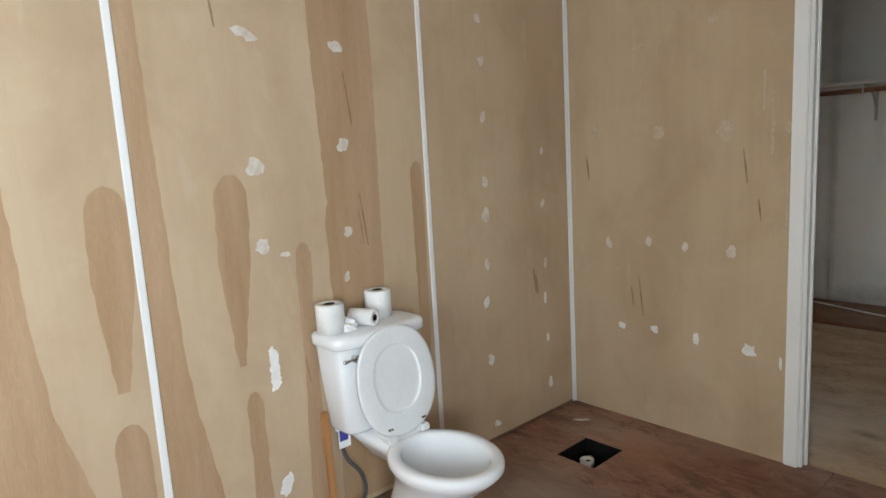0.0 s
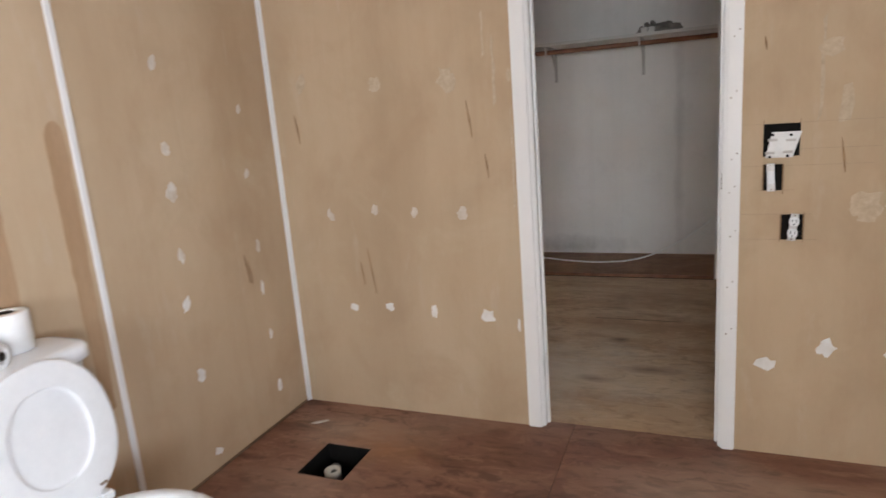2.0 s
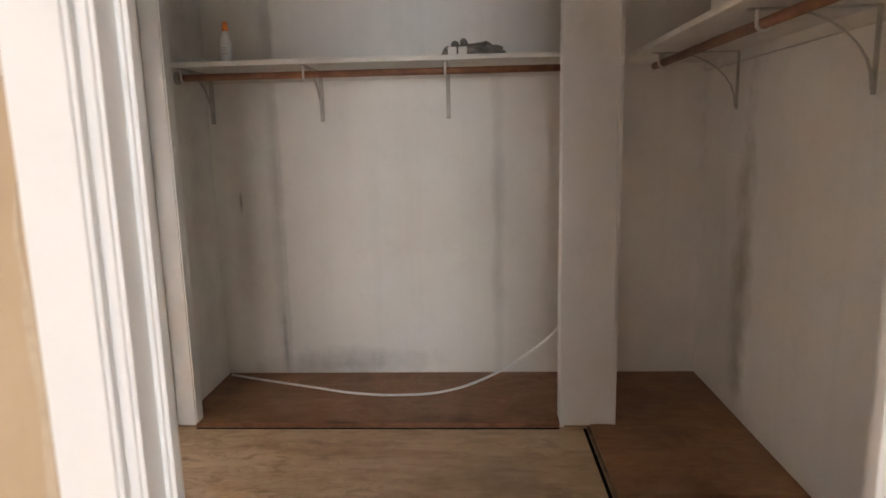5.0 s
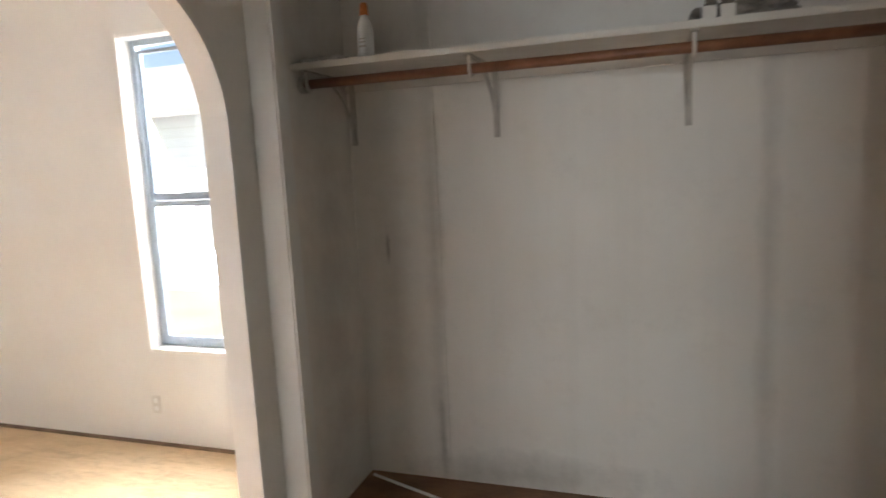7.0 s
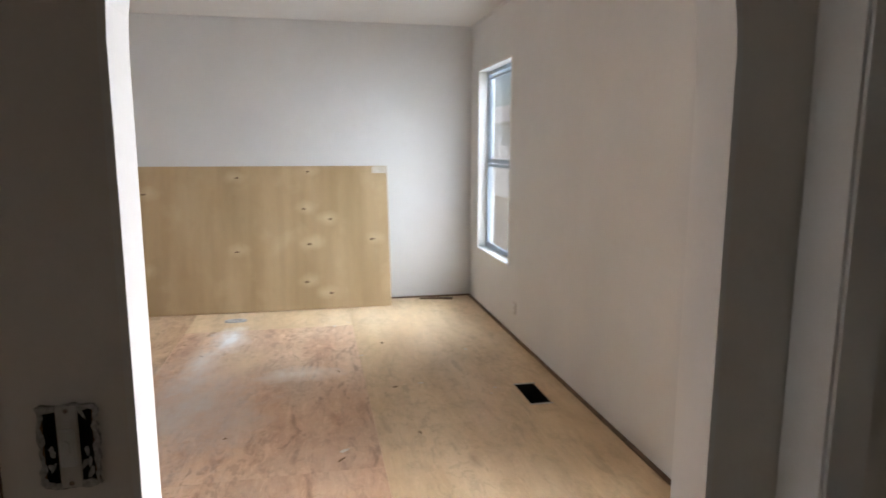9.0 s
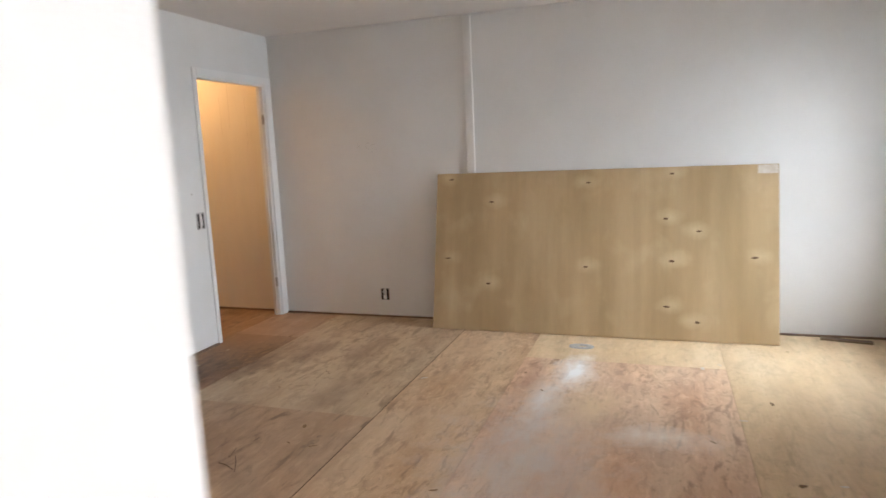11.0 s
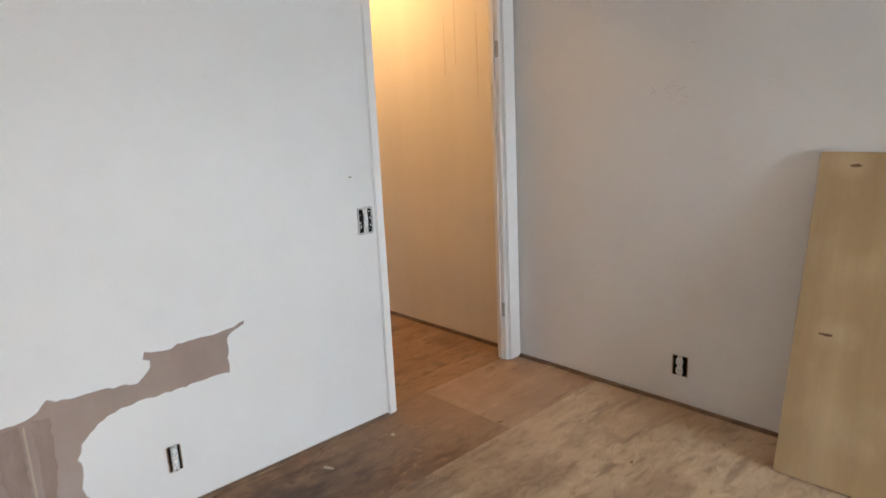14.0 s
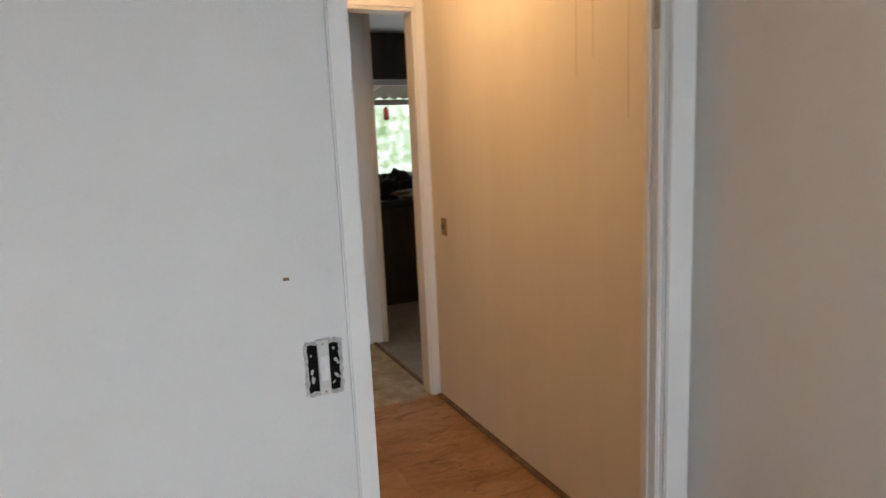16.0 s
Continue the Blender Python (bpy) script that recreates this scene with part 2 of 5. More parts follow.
def bare_board(name):
    """Tan gypsum panel with the facing stripped off: drips, faint vertical streaks, scuffs."""
    m, nt, b = nodes_of(name, .82)
    big = noise_tex(nt, coords(nt, (1.2, 1.2, .35)), 2.0, 4, .5)
    c = ramp(nt, big, [(.3, (.445, .322, .200)), (.55, (.515, .386, .250)), (.75, (.57, .441, .295))])
    streak = noise_tex(nt, coords(nt, (9, 9, .45)), 2.2, 6, .6)
    c = mix(nt, ramp(nt, streak, [(.52, 0.0), (.78, .22)]), c, (.39, .27, .165))
    cloud = noise_tex(nt, coords(nt, (1, 1, .8), (5, 9, 1)), 3.4, 6, .62, .4)
    c = mix(nt, ramp(nt, cloud, [(.50, 0.0), (.74, .55)]), c, (.40, .275, .165))
    c = mix(nt, ramp(nt, cloud, [(.28, .35), (.44, 0.0)]), c, (.59, .48, .325))
    pale = noise_tex(nt, coords(nt, (5, 5, 1.2), (3, 1, 0)), 2.0, 5, .65)
    c = mix(nt, ramp(nt, pale, [(.6, 0.0), (.78, .35)]), c, (.61, .525, .42))
    fibre = noise_tex(nt, coords(nt, (1, 1, .3)), 90, 3)
    c = mix(nt, .035, c, fibre, "OVERLAY")
    nt.links.new(c, b.inputs["Base Color"])
    bump(nt, b, fibre, .05)
    return m


def painted(name, white, shadow, scale=(1, 1, 1), grime=0.0, rough=.6, streaks=0.0, spots=()):
    m, nt, b = nodes_of(name, rough)
    c = ramp(nt, noise_tex(nt, coords(nt, scale), 1.4, 6, .6), [(.3, shadow), (.7, white)])
    if streaks:
        s = noise_tex(nt, coords(nt, (7, 7, .25)), 1.6, 4, .5)
        c = mix(nt, ramp(nt, s, [(.52, 0.0), (.72, streaks)]), c, (.27, .24, .20))
    if grime:
        g = noise_tex(nt, coords(nt, (1, 1, 1)), 6.0, 8, .75)
        c = mix(nt, ramp(nt, g, [(.55, 0.0), (.8, grime)]), c, (.33, .29, .24))
    for place, size, colour, amount in spots:
        c = mix(nt, maths(nt, "MULTIPLY", blob(nt, place, size), amount), c, colour)
    fine = noise_tex(nt, coords(nt), 130, 3)
    nt.links.new(mix(nt, .07, c, fine, "OVERLAY"), b.inputs["Base Color"])
    bump(nt, b, fine, .05)
    return m


def plain(name, colour, rough=.5, metal=0.0, vary=.12, size=14.0):
    return two_tone(name, tuple(x * (1 - vary) for x in colour), colour, size=size, rough=rough, metal=metal, relief=.03)


M_bare = bare_board("bare_board")
M_stain = two_tone("water_stain", (.37, .23, .12), (.465, .315, .19), (6, 6, .6), 2.0, .85)
M_mark = plain("dark_streak", (.25, .15, .075), .9)
M_pencil = plain("pencil", (.38, .28, .19), .9)
M_faint = plain("faint_pencil", (.52, .50, .47), .9)
M_rust = two_tone("rusty_tear", (.22, .13, .065), (.42, .27, .145), (3, 3, 1), 14, .9)
M_filler = two_tone("white_filler", (.56, .48, .385), (.74, .70, .64), (1, 1, 1), 26, .9)
M_spackle = two_tone("fresh_spackle", (.74, .71, .66), (.86, .85, .83), (1, 1, 1), 26, .9)
M_glue = two_tone("thin_glue", (.50, .39, .26), (.575, .47, .34), (1, 1, 1), 30, .9)
M_wall = painted("white_wall_paint", (.77, .765, .75), (.71, .70, .68), grime=.07)
# spots darken the seams, the wall foot, the left end and the side wall
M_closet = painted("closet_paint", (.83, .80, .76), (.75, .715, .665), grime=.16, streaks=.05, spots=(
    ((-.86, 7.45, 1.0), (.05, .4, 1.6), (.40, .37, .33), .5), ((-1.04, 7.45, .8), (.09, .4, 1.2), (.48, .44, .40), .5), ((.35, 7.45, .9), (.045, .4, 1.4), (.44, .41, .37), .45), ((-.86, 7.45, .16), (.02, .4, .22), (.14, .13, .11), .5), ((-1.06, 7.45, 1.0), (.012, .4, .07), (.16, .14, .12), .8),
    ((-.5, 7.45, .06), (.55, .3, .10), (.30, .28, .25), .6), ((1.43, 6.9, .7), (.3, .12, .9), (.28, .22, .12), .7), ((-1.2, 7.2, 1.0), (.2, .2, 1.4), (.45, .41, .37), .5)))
M_crust = two_tone("dried_paint", (.30, .29, .28), (.66, .65, .64), (1, 1, 1), 160, .8)
M_trim = painted("trim_paint", (.84, .83, .81), (.76, .75, .73), grime=.12, rough=.45)
M_hall = painted("hall_paint", (.80, .72, .60), (.74, .66, .54), (3, 3, .4), grime=.08)
M_hall_crack = plain("hall_crack", (.50, .38, .25), .9)
M_ceiling = painted("ceiling_paint", (.80, .78, .75), (.76, .74, .71), grime=.04, rough=.9)
M_peeled = painted("torn_paper", (.35, .268, .228), (.265, .195, .162), (2.2, 2.2, 1.0), grime=.45, rough=.9, streaks=.35, spots=(
    ((-3.68, YS, .20), (.09, .2, .26), (.38, .31, .275), .6), ((-2.9, YS, .10), (.6, .2, .12), (.42, .35, .31), .6), ((-3.3, YS, .30), (.10, .2, .22), (.33, .24, .20), .6), ((-2.6, YS, .32), (.3, .2, .2), (.40, .32, .28), .6)))
M_torn = two_tone("torn_brown_layer", (.235, .165, .13), (.315, .235, .195), (5, 5, 1.2), 3, .9)
FLOOR_STAINS_AND_SHEEN = (
    ((-3.0, 2.92, 0), (2.4, .30, 1), (.09, .042, .025), 1.0),
    ((-2.5, 3.5, 0), (1.5, .6, 1), (.14, .07, .042), .85),
    ((-3.3, 3.45, 0), (.8, .16, 1), (.20, .10, .055), .8),
    ((-3.6, 3.22, 0), (.75, .13, 1), (.26, .095, .05), 1.0),
    ((-4.35, 3.08, 0), (.85, .22, 1), (.085, .048, .034), 1.0),
    ((-4.72, 3.36, 0), (.5, .16, 1), (.15, .085, .055), 1.0),
    ((-4.95, 3.62, 0), (.45, .15, 1), (.21, .125, .08), .9),
    ((-5.1, 4.0, 0), (.5, .18, 1), (.26, .16, .10), .8),
    ((-4.3, 4.2, 0), (.35, .12, 1), (.27, .17, .11), .7),
    ((-3.1, 3.05, 0), (1.0, .13, 1), (.30, .115, .035), .9),
    ((-3.5, 3.75, 0), (.9, .6, 1), (.33, .205, .13), .6),
    # whitish smears; the brightest also holds the window's gloss as colour
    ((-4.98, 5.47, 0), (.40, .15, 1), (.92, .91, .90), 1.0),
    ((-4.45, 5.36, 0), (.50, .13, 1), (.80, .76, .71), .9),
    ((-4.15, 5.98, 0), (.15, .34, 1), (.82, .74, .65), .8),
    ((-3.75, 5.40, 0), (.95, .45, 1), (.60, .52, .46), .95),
    ((-4.75, 5.24, 0), (.5, .10, 1), (.40, .23, .15), .8),
    ((-4.45, 5.62, 0), (.35, .22, 1), (.70, .52, .32), .8),
    ((-5.5, 2.95, 0), (.8, .5, 1), (.40, .23, .13), .8),
    ((-3.08, 3.2, 0), (.10, .03, 1), (.62, .48, .36), .9),
    ((-2.93, 6.75, 0), (.09, .05, 1), (.30, .17, .09), .9))
M_floor_bed = subfloor("bedroom_plywood", ((.49, .305, .175), (.57, .38, .23), (.64, .45, .285)), FLOOR_STAINS_AND_SHEEN, .8)
M_floor_warm = subfloor("yellow_plywood", ((.58, .40, .23), (.66, .475, .285), (.73, .55, .35)), FLOOR_STAINS_AND_SHEEN, .4, .25)
M_floor_pink = subfloor("pinkish_plywood", ((.56, .325, .20), (.63, .40, .26), (.71, .50, .34)), FLOOR_STAINS_AND_SHEEN, .8, .45)
M_floor_grey = subfloor("greyed_plywood", ((.40, .265, .158), (.475, .333, .207), (.54, .395, .255)), FLOOR_STAINS_AND_SHEEN, .75, .25)
M_floor_brown = subfloor("browned_plywood", ((.20, .10, .048), (.26, .138, .07), (.33, .19, .104)), FLOOR_STAINS_AND_SHEEN, 1.0, .1)
M_floor_mid = subfloor("tan_brown_plywood", ((.335, .198, .114), (.41, .258, .155), (.48, .32, .20)), FLOOR_STAINS_AND_SHEEN, 1.0, .2)
M_floor_dress = subfloor("dressing_plywood", ((.40, .255, .145), (.50, .345, .21), (.58, .42, .27)), (
    ((-.15, 5.1, 0), (.8, .5, 1), (.66, .56, .45), .7), ((.3, 6.3, 0), (.5, .3, 1), (.24, .14, .08), .5), ((.12, 5.52, 0), (.07, .05, 1), (.12, .07, .04), .9),
    ((.30, 5.15, 0), (.16, .06, 1), (.16, .09, .055), .8), ((.05, 5.0, 0), (.12, .05, 1), (.16, .09, .055), .8)), .7, .2, 6)
M_floor_bath = subfloor("bathroom_plywood", ((.17, .075, .045), (.235, .115, .075), (.30, .165, .11)), (
    ((-.3, 3.5, 0), (.6, .4, 1), (.33, .255, .21), .75), ((.1, 3.95, 0), (.3, .2, 1), (.12, .07, .055), .7), ((-.62, 4.2, 0), (.25, .2, 1), (.36, .17, .08), .8),
    ((.3, 4.7, 0), (.5, .25, 1), (.36, .26, .18), .7), ((-.6, 3.75, 0), (.4, .08, 1), (.13, .08, .06), .7), ((.05, 3.55, 0), (.6, .22, 1), (.10, .05, .035), .75), ((-.75, 3.6, 0), (.35, .3, 1), (.34, .25, .20), .6)), .9, .5, 20)
M_floor_hall = subfloor("hall_plywood", ((.25, .12, .05), (.33, .175, .08), (.40, .235, .12)), (((-5.5, 2.2, 0), (.3, .6, 1), (.30, .15, .07), .6), ((-5.6, 2.54, 0), (.05, .05, 1), (.12, .06, .03), .9), ((-5.85, 2.3, 0), (.10, .16, 1), (.20, .09, .035), .8), ((-5.45, 1.5, 0), (.2, .25, 1), (.22, .10, .04), .8)), .8, .15)
M_floor_closet = plywood("closet_floor_board", ((.24, .115, .055), (.31, .155, .075), (.37, .20, .10)), (3, 8, 8), (), .6)
M_sheet = birch("birch_sheet")
M_knot = plain("knot", (.14, .075, .03), .7)
M_strip = two_tone("dark_wood_strip", (.10, .058, .032), (.24, .145, .08), (2, 2, 2), 6, .7)
M_rod = two_tone("stained_rod", (.17, .065, .03), (.30, .13, .06), (3, 3, 3), 5, .45)
M_shelf = painted("shelf_paint", (.74, .71, .66), (.60, .56, .50), (3, 3, 3), grime=.4)
M_bracket = plain("bracket_paint", (.54, .50, .45), .6, vary=.3)
M_porcelain = plain("porcelain", (.86, .87, .88), .12, vary=.03, size=3)
M_plastic = plain("white_plastic", (.82, .83, .83), .32, vary=.05)
M_chrome = plain("chrome", (.75, .75, .77), .18, 1.0)
M_galv = plain("painted_metal_plate", (.72, .70, .67), .5, .2, .2)
M_black = plain("black_cavity", (.012, .011, .010), .9)
M_black.node_tree.nodes["Principled BSDF"].inputs["Specular IOR Level"].default_value = .05
M_paper = two_tone("tissue_paper", (.78, .77, .75), (.88, .87, .85), size=20, rough=.95)
M_core = plain("cardboard_core", (.10, .075, .055), .9)
M_hose = plain("grey_hose", (.07, .07, .07), .45)
M_blue = plain("blue_print", (.06, .06, .32), .6)
M_stick = two_tone("orange_wood", (.34, .15, .05), (.48, .24, .09), (8, 8, .6), 3, .6)
M_cord = plain("white_cable", (.88, .87, .84), .45)
M_orange = plain("orange_cap", (.75, .22, .04), .4)
M_rag = two_tone("grey_cloth", (.14, .12, .10), (.35, .31, .27), size=18, rough=.95)
M_alum = plain("window_aluminium", (.40, .47, .54), .42, .35)
M_pipe = plain("plastic_pipe", (.62, .58, .50), .5)
M_vinyl = two_tone("patterned_vinyl", (.22, .14, .045), (.48, .40, .22), size=9, rough=.35, grain=16)
M_grey_floor = two_tone("grey_vinyl", (.22, .20, .15), (.32, .29, .23), size=6, rough=.4)
M_dark_wood = two_tone("dark_cabinet", (.035, .024, .016), (.075, .05, .032), (2, 2, .5), 4, .5)
M_counter = plain("dark_counter", (.05, .045, .04), .4)
M_bag = plain("black_cloth", (.008, .008, .009), .85)
M_metal_roof = plain("corrugated_metal", (.58, .56, .52), .6, .1, .3)
M_red = plain("red_plastic", (.85, .10, .07), .35)
M_red.node_tree.nodes["Principled BSDF"].inputs["Transmission Weight"].default_value = .7
M_ground = two_tone("dry_ground", (.36, .33, .27), (.48, .45, .38), size=.6, rough=.95)
M_siding = two_tone("pale_siding", (.76, .77, .78), (.84, .85, .86), (1, 1, 8), 2, .7)

M_glass, _nt, _b = nodes_of("window_glass", .02)
_b.inputs["Transmission Weight"].default_value = 1.0
_b.inputs["IOR"].default_value = 1.45

# daylit foliage as pale greens that emit their own light
M_green, _nt, _b = nodes_of("glowing_leafy_distance", .9)
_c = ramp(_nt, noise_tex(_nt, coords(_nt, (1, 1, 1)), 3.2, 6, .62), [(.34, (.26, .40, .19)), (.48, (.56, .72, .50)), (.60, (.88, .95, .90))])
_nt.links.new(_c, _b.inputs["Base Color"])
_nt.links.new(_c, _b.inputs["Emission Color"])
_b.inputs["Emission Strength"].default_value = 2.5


# ---- mesh helpers ----
def box(bm, lo, hi):
    lo, hi = Vector(lo), Vector(hi)
    lo, hi = Vector(map(min, lo, hi)), Vector(map(max, lo, hi))
    m = Matrix.Translation((lo + hi) / 2) @ Matrix.Diagonal((*(hi - lo), 1))
    return bmesh.ops.create_cube(bm, size=1, matrix=m)["verts"]


def soften(bm, width, segments=2, least=radians(40)):
    edges = [e for e in bm.edges if len(e.link_faces) == 2 and e.calc_face_angle(0) > least]
    bmesh.ops.bevel(bm, geom=edges, offset=width, segments=segments, affect="EDGES", clamp_overlap=True)


def part(name, bm, material, parent=None, label="", smooth=False):
    me = bpy.data.meshes.new(name)
    bm.normal_update()
    bm.to_mesh(me)
    bm.free()
    me.materials.append(material)
    if smooth:
        me.polygons.foreach_set("use_smooth", [True] * len(me.polygons))
    ob = new(name, me)
    if parent:
        ob.parent = parent
    return tagged(ob, label)


def boxes(name, spans, material, parent=None, label="", bevel=0.0):
    bm = bmesh.new()
    for lo, hi in spans:
        box(bm, lo, hi)
    if bevel:
        soften(bm, bevel)
    return part(name, bm, material, parent, label)


def structure(ob, label, category):
    return tagged(ob, label, category, kind="structure")


def thing(name, label, category, place=(0, 0, 0), group=""):
    ob = new(name)
    ob.location = place
    ob.empty_display_size = .1
    return tagged(ob, label, category, group)


def rod(bm, a, b, r, sides=12, r2=None):
    a, b = Vector(a), Vector(b)
    turn = (b - a).to_track_quat("Z", "Y").to_matrix().to_4x4()
    bmesh.ops.create_cone(bm, cap_ends=True, segments=sides, radius1=r, radius2=r if r2 is None else r2, depth=(b - a).length,
                          matrix=Matrix.Translation((a + b) / 2) @ turn)


def tube(name, points, r, material, parent=None, label=""):
    cu = bpy.data.curves.new(name, "CURVE")
    cu.dimensions, cu.bevel_depth, cu.bevel_resolution, cu.resolution_u = "3D", r, 3, 8
    sp = cu.splines.new("BEZIER")
    sp.bezier_points.add(len(points) - 1)
    for q, co in zip(sp.bezier_points, points):
        q.co, q.handle_left_type, q.handle_right_type = co, "AUTO", "AUTO"
    me = bpy.data.meshes.new_from_object(bpy.data.objects.new("tube_curve", cu))
    me.materials.append(material)
    ob = new(name, me)
    if parent:
        ob.parent = parent
    return tagged(ob, label)


def rings(bm, sections, sides=40, power=2.0, caps=(True, True)):
    """Skin over superellipse sections: centre x, centre y, z, half length, half width."""
    loops = []
    for cx, cy, z, rx, ry, *own in sections:
        p = own[0] if own else power
        loop = []
        for i in range(sides):
            a = 2 * math.pi * i / sides
            c, s = math.cos(a), math.sin(a)
            loop.append(bm.verts.new((cx + rx * math.copysign(abs(c) ** (2 / p), c), cy + ry * math.copysign(abs(s) ** (2 / p), s), z)))
        loops.append(loop)
    for a, b in zip(loops, loops[1:]):
        for i in range(sides):
            j = (i + 1) % sides
            bm.faces.new((a[i], a[j], b[j], b[i]))
    if caps[0]:
        bm.faces.new(loops[0][::-1])
    if caps[1]:
        bm.faces.new(loops[-1])


def ragged(bm, frame_m, outline, thick=.0012, jitter=.004, step=.02, seed=0):
    """A thin flake with a ragged outline, on the plane of frame_m (u, v, outwards)."""
    rng = random.Random(seed)
    pts = []
    n = len(outline)
    for i in range(n):
        a, b = Vector(outline[i]), Vector(outline[(i + 1) % n])
        k = max(1, int((b - a).length / step))
        for j in range(k):
            p = a.lerp(b, j / k)
            pts.append((p.x + rng.uniform(-jitter, jitter), p.y + rng.uniform(-jitter, jitter)))
    low = [bm.verts.new(frame_m @ Vector((u, v, 0))) for u, v in pts]
    top = [bm.verts.new(frame_m @ Vector((u, v, thick))) for u, v in pts]
    bm.faces.new(top)
    for i in range(len(pts)):
        j = (i + 1) % len(pts)
        bm.faces.new((low[i], low[j], top[j], top[i]))


def oval(u, v, ru, rv, sides=9, turn=0.0, rng=random):
    out = []
    for i in range(sides):
        a = 2 * math.pi * i / sides
        k = rng.uniform(.75, 1.15)
        x, y = ru * k * math.cos(a), rv * k * math.sin(a)
        out.append((u + x * math.cos(turn) - y * math.sin(turn), v + x * math.sin(turn) + y * math.cos(turn)))
    return out


def plane_frame(origin, u, v):
    u, v = Vector(u), Vector(v)
    w = u.cross(v)
    return Matrix(((u.x, v.x, w.x, origin[0]), (u.y, v.y, w.y, origin[1]), (u.z, v.z, w.z, origin[2]), (0, 0, 0, 1)))


ON_A = plane_frame((XA, 0, 0), (0, 1, 0), (0, 0, 1))       # u = y, v = z, outwards +x
ON_B = plane_frame((0, YB, 0), (1, 0, 0), (0, 0, 1))       # u = x, v = z, outwards -y
ON_S = plane_frame((0, YS, 0), (-1, 0, 0), (0, 0, 1))      # u = -x, v = z, outwards +y
ON_W = plane_frame((XW, 0, 0), (0, 1, 0), (0, 0, 1))       # u = y, outwards +x
ON_N = plane_frame((0, YN, 0), (1, 0, 0), (0, 0, 1))       # u = x, outwards -y


# ---- large structure ----
# walls
wall_bath_west = structure(boxes("wall_1", [((XB, -.1, 0), (XA, YB + .066, H))], M_bare), "stripped tan wall panels with white filler spots and stains", "wall")
wall_bath_north = structure(boxes("wall_2", [((XA, YB, 0), (-.085, YB + .066, H)), ((.60, YB, 0), (2.2, YB + .066, H)), ((-.085, YB, 2.03), (.60, YB + .066, H))], M_bare),
                            "stripped tan wall with filler spots and a doorway", "wall")
structure(boxes("wall_3", [((2.2, -.1, 0), (2.32, .40, H)), ((2.2, 1.50, 0), (2.32, YB + .066, H)), ((2.2, .40, 0), (2.32, 1.50, .9)), ((2.2, .40, 2.0), (2.32, 1.50, H))], M_bare),
          "stripped tan bathroom wall with an assumed, unseen window", "wall")
# south opening is made up for the lamp behind it
structure(boxes("wall_4", [((XB, -.2, 0), (.30, -.1, H)), ((1.40, -.2, 0), (2.32, -.1, H)), ((.30, -.2, 0), (1.40, -.1, .92)), ((.30, -.2, 1.98), (1.40, -.1, H))], M_bare), "stripped tan bathroom wall with an assumed, unseen window", "wall")
wall_north = structure(boxes("wall_north", [((XW - .1, YN, 0), (W2[0], YN + .14, H)), ((W2[0], YN, 0), (W2[1], YN + .14, WZ[0])), ((W2[0], YN, WZ[1]), (W2[1], YN + .14, H)),
                                            ((W2[1], YN, 0), (W1[0], YN + .14, H)), ((W1[0], YN, 0), (W1[1], YN + .14, WZ[0])), ((W1[0], YN, WZ[1]), (W1[1], YN + .14, H)),
                                            ((W1[1], YN, 0), (1.55, YN + .14, H))], M_wall), "white painted outer wall with two tall windows", "wall")
wall_west = structure(boxes("wall_west", [((XW - .1, YS - .1, 0), (XW, YN, H))], M_wall), "white painted bedroom wall with a vertical batten", "wall")
DL, DR, DT = -5.060, -5.900, 1.990      # bedroom door opening
wall_south = structure(boxes("wall_south", [((DL, YS - .062, 0), (XB, YS, H)), ((DR, YS - .062, DT), (DL, YS, H)), ((XW, YS - .062, 0), (DR, YS, H))], M_wall),
                       "white painted wall with torn paper along the floor", "wall")

# arch wall: flat panel with a round-headed opening
AY0, AY1, AZ = 5.85, 6.67, 1.47
AC, AR = (AY0 + AY1) / 2, (AY1 - AY0) / 2
bm = bmesh.new()
ARC = [(AC - AR * math.cos(math.pi * i / 32), AZ + AR * math.sin(math.pi * i / 32)) for i in range(33)]
edge = [(AY0, 0)] + ARC + [(AY1, 0)]
for x0, x1 in ((XA, XB),):
    front, back = [], []
    for lst, x in ((front, x0), (back, x1)):
        for y, z in edge:
            lst.append(bm.verts.new((x, y, z)))
    outer = [(YB + .066, 0), (YB + .066, H), (YC, H), (YC, 0)]
    of = [bm.verts.new((x0, y, z)) for y, z in outer]
    ob_ = [bm.verts.new((x1, y, z)) for y, z in outer]
    mid = len(edge) // 2
    for ring, o, flip in ((front, of, False), (back, ob_, True)):
        left = [o[0], o[1]] + [ring[k] for k in range(mid, -1, -1)]
        right = [o[1], o[2], o[3]] + [ring[k] for k in range(len(edge) - 1, mid - 1, -1)]
        for loop in (left, right):
            bm.faces.new(loop if not flip else loop[::-1])
    for k in range(len(edge) - 1):
        bm.faces.new((front[k], front[k + 1], back[k + 1], back[k]))
    for k in range(3):
        bm.faces.new((of[k], ob_[k], ob_[k + 1], of[k + 1]))
bmesh.ops.recalc_face_normals(bm, faces=bm.faces)
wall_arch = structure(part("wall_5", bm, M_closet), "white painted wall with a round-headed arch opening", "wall")


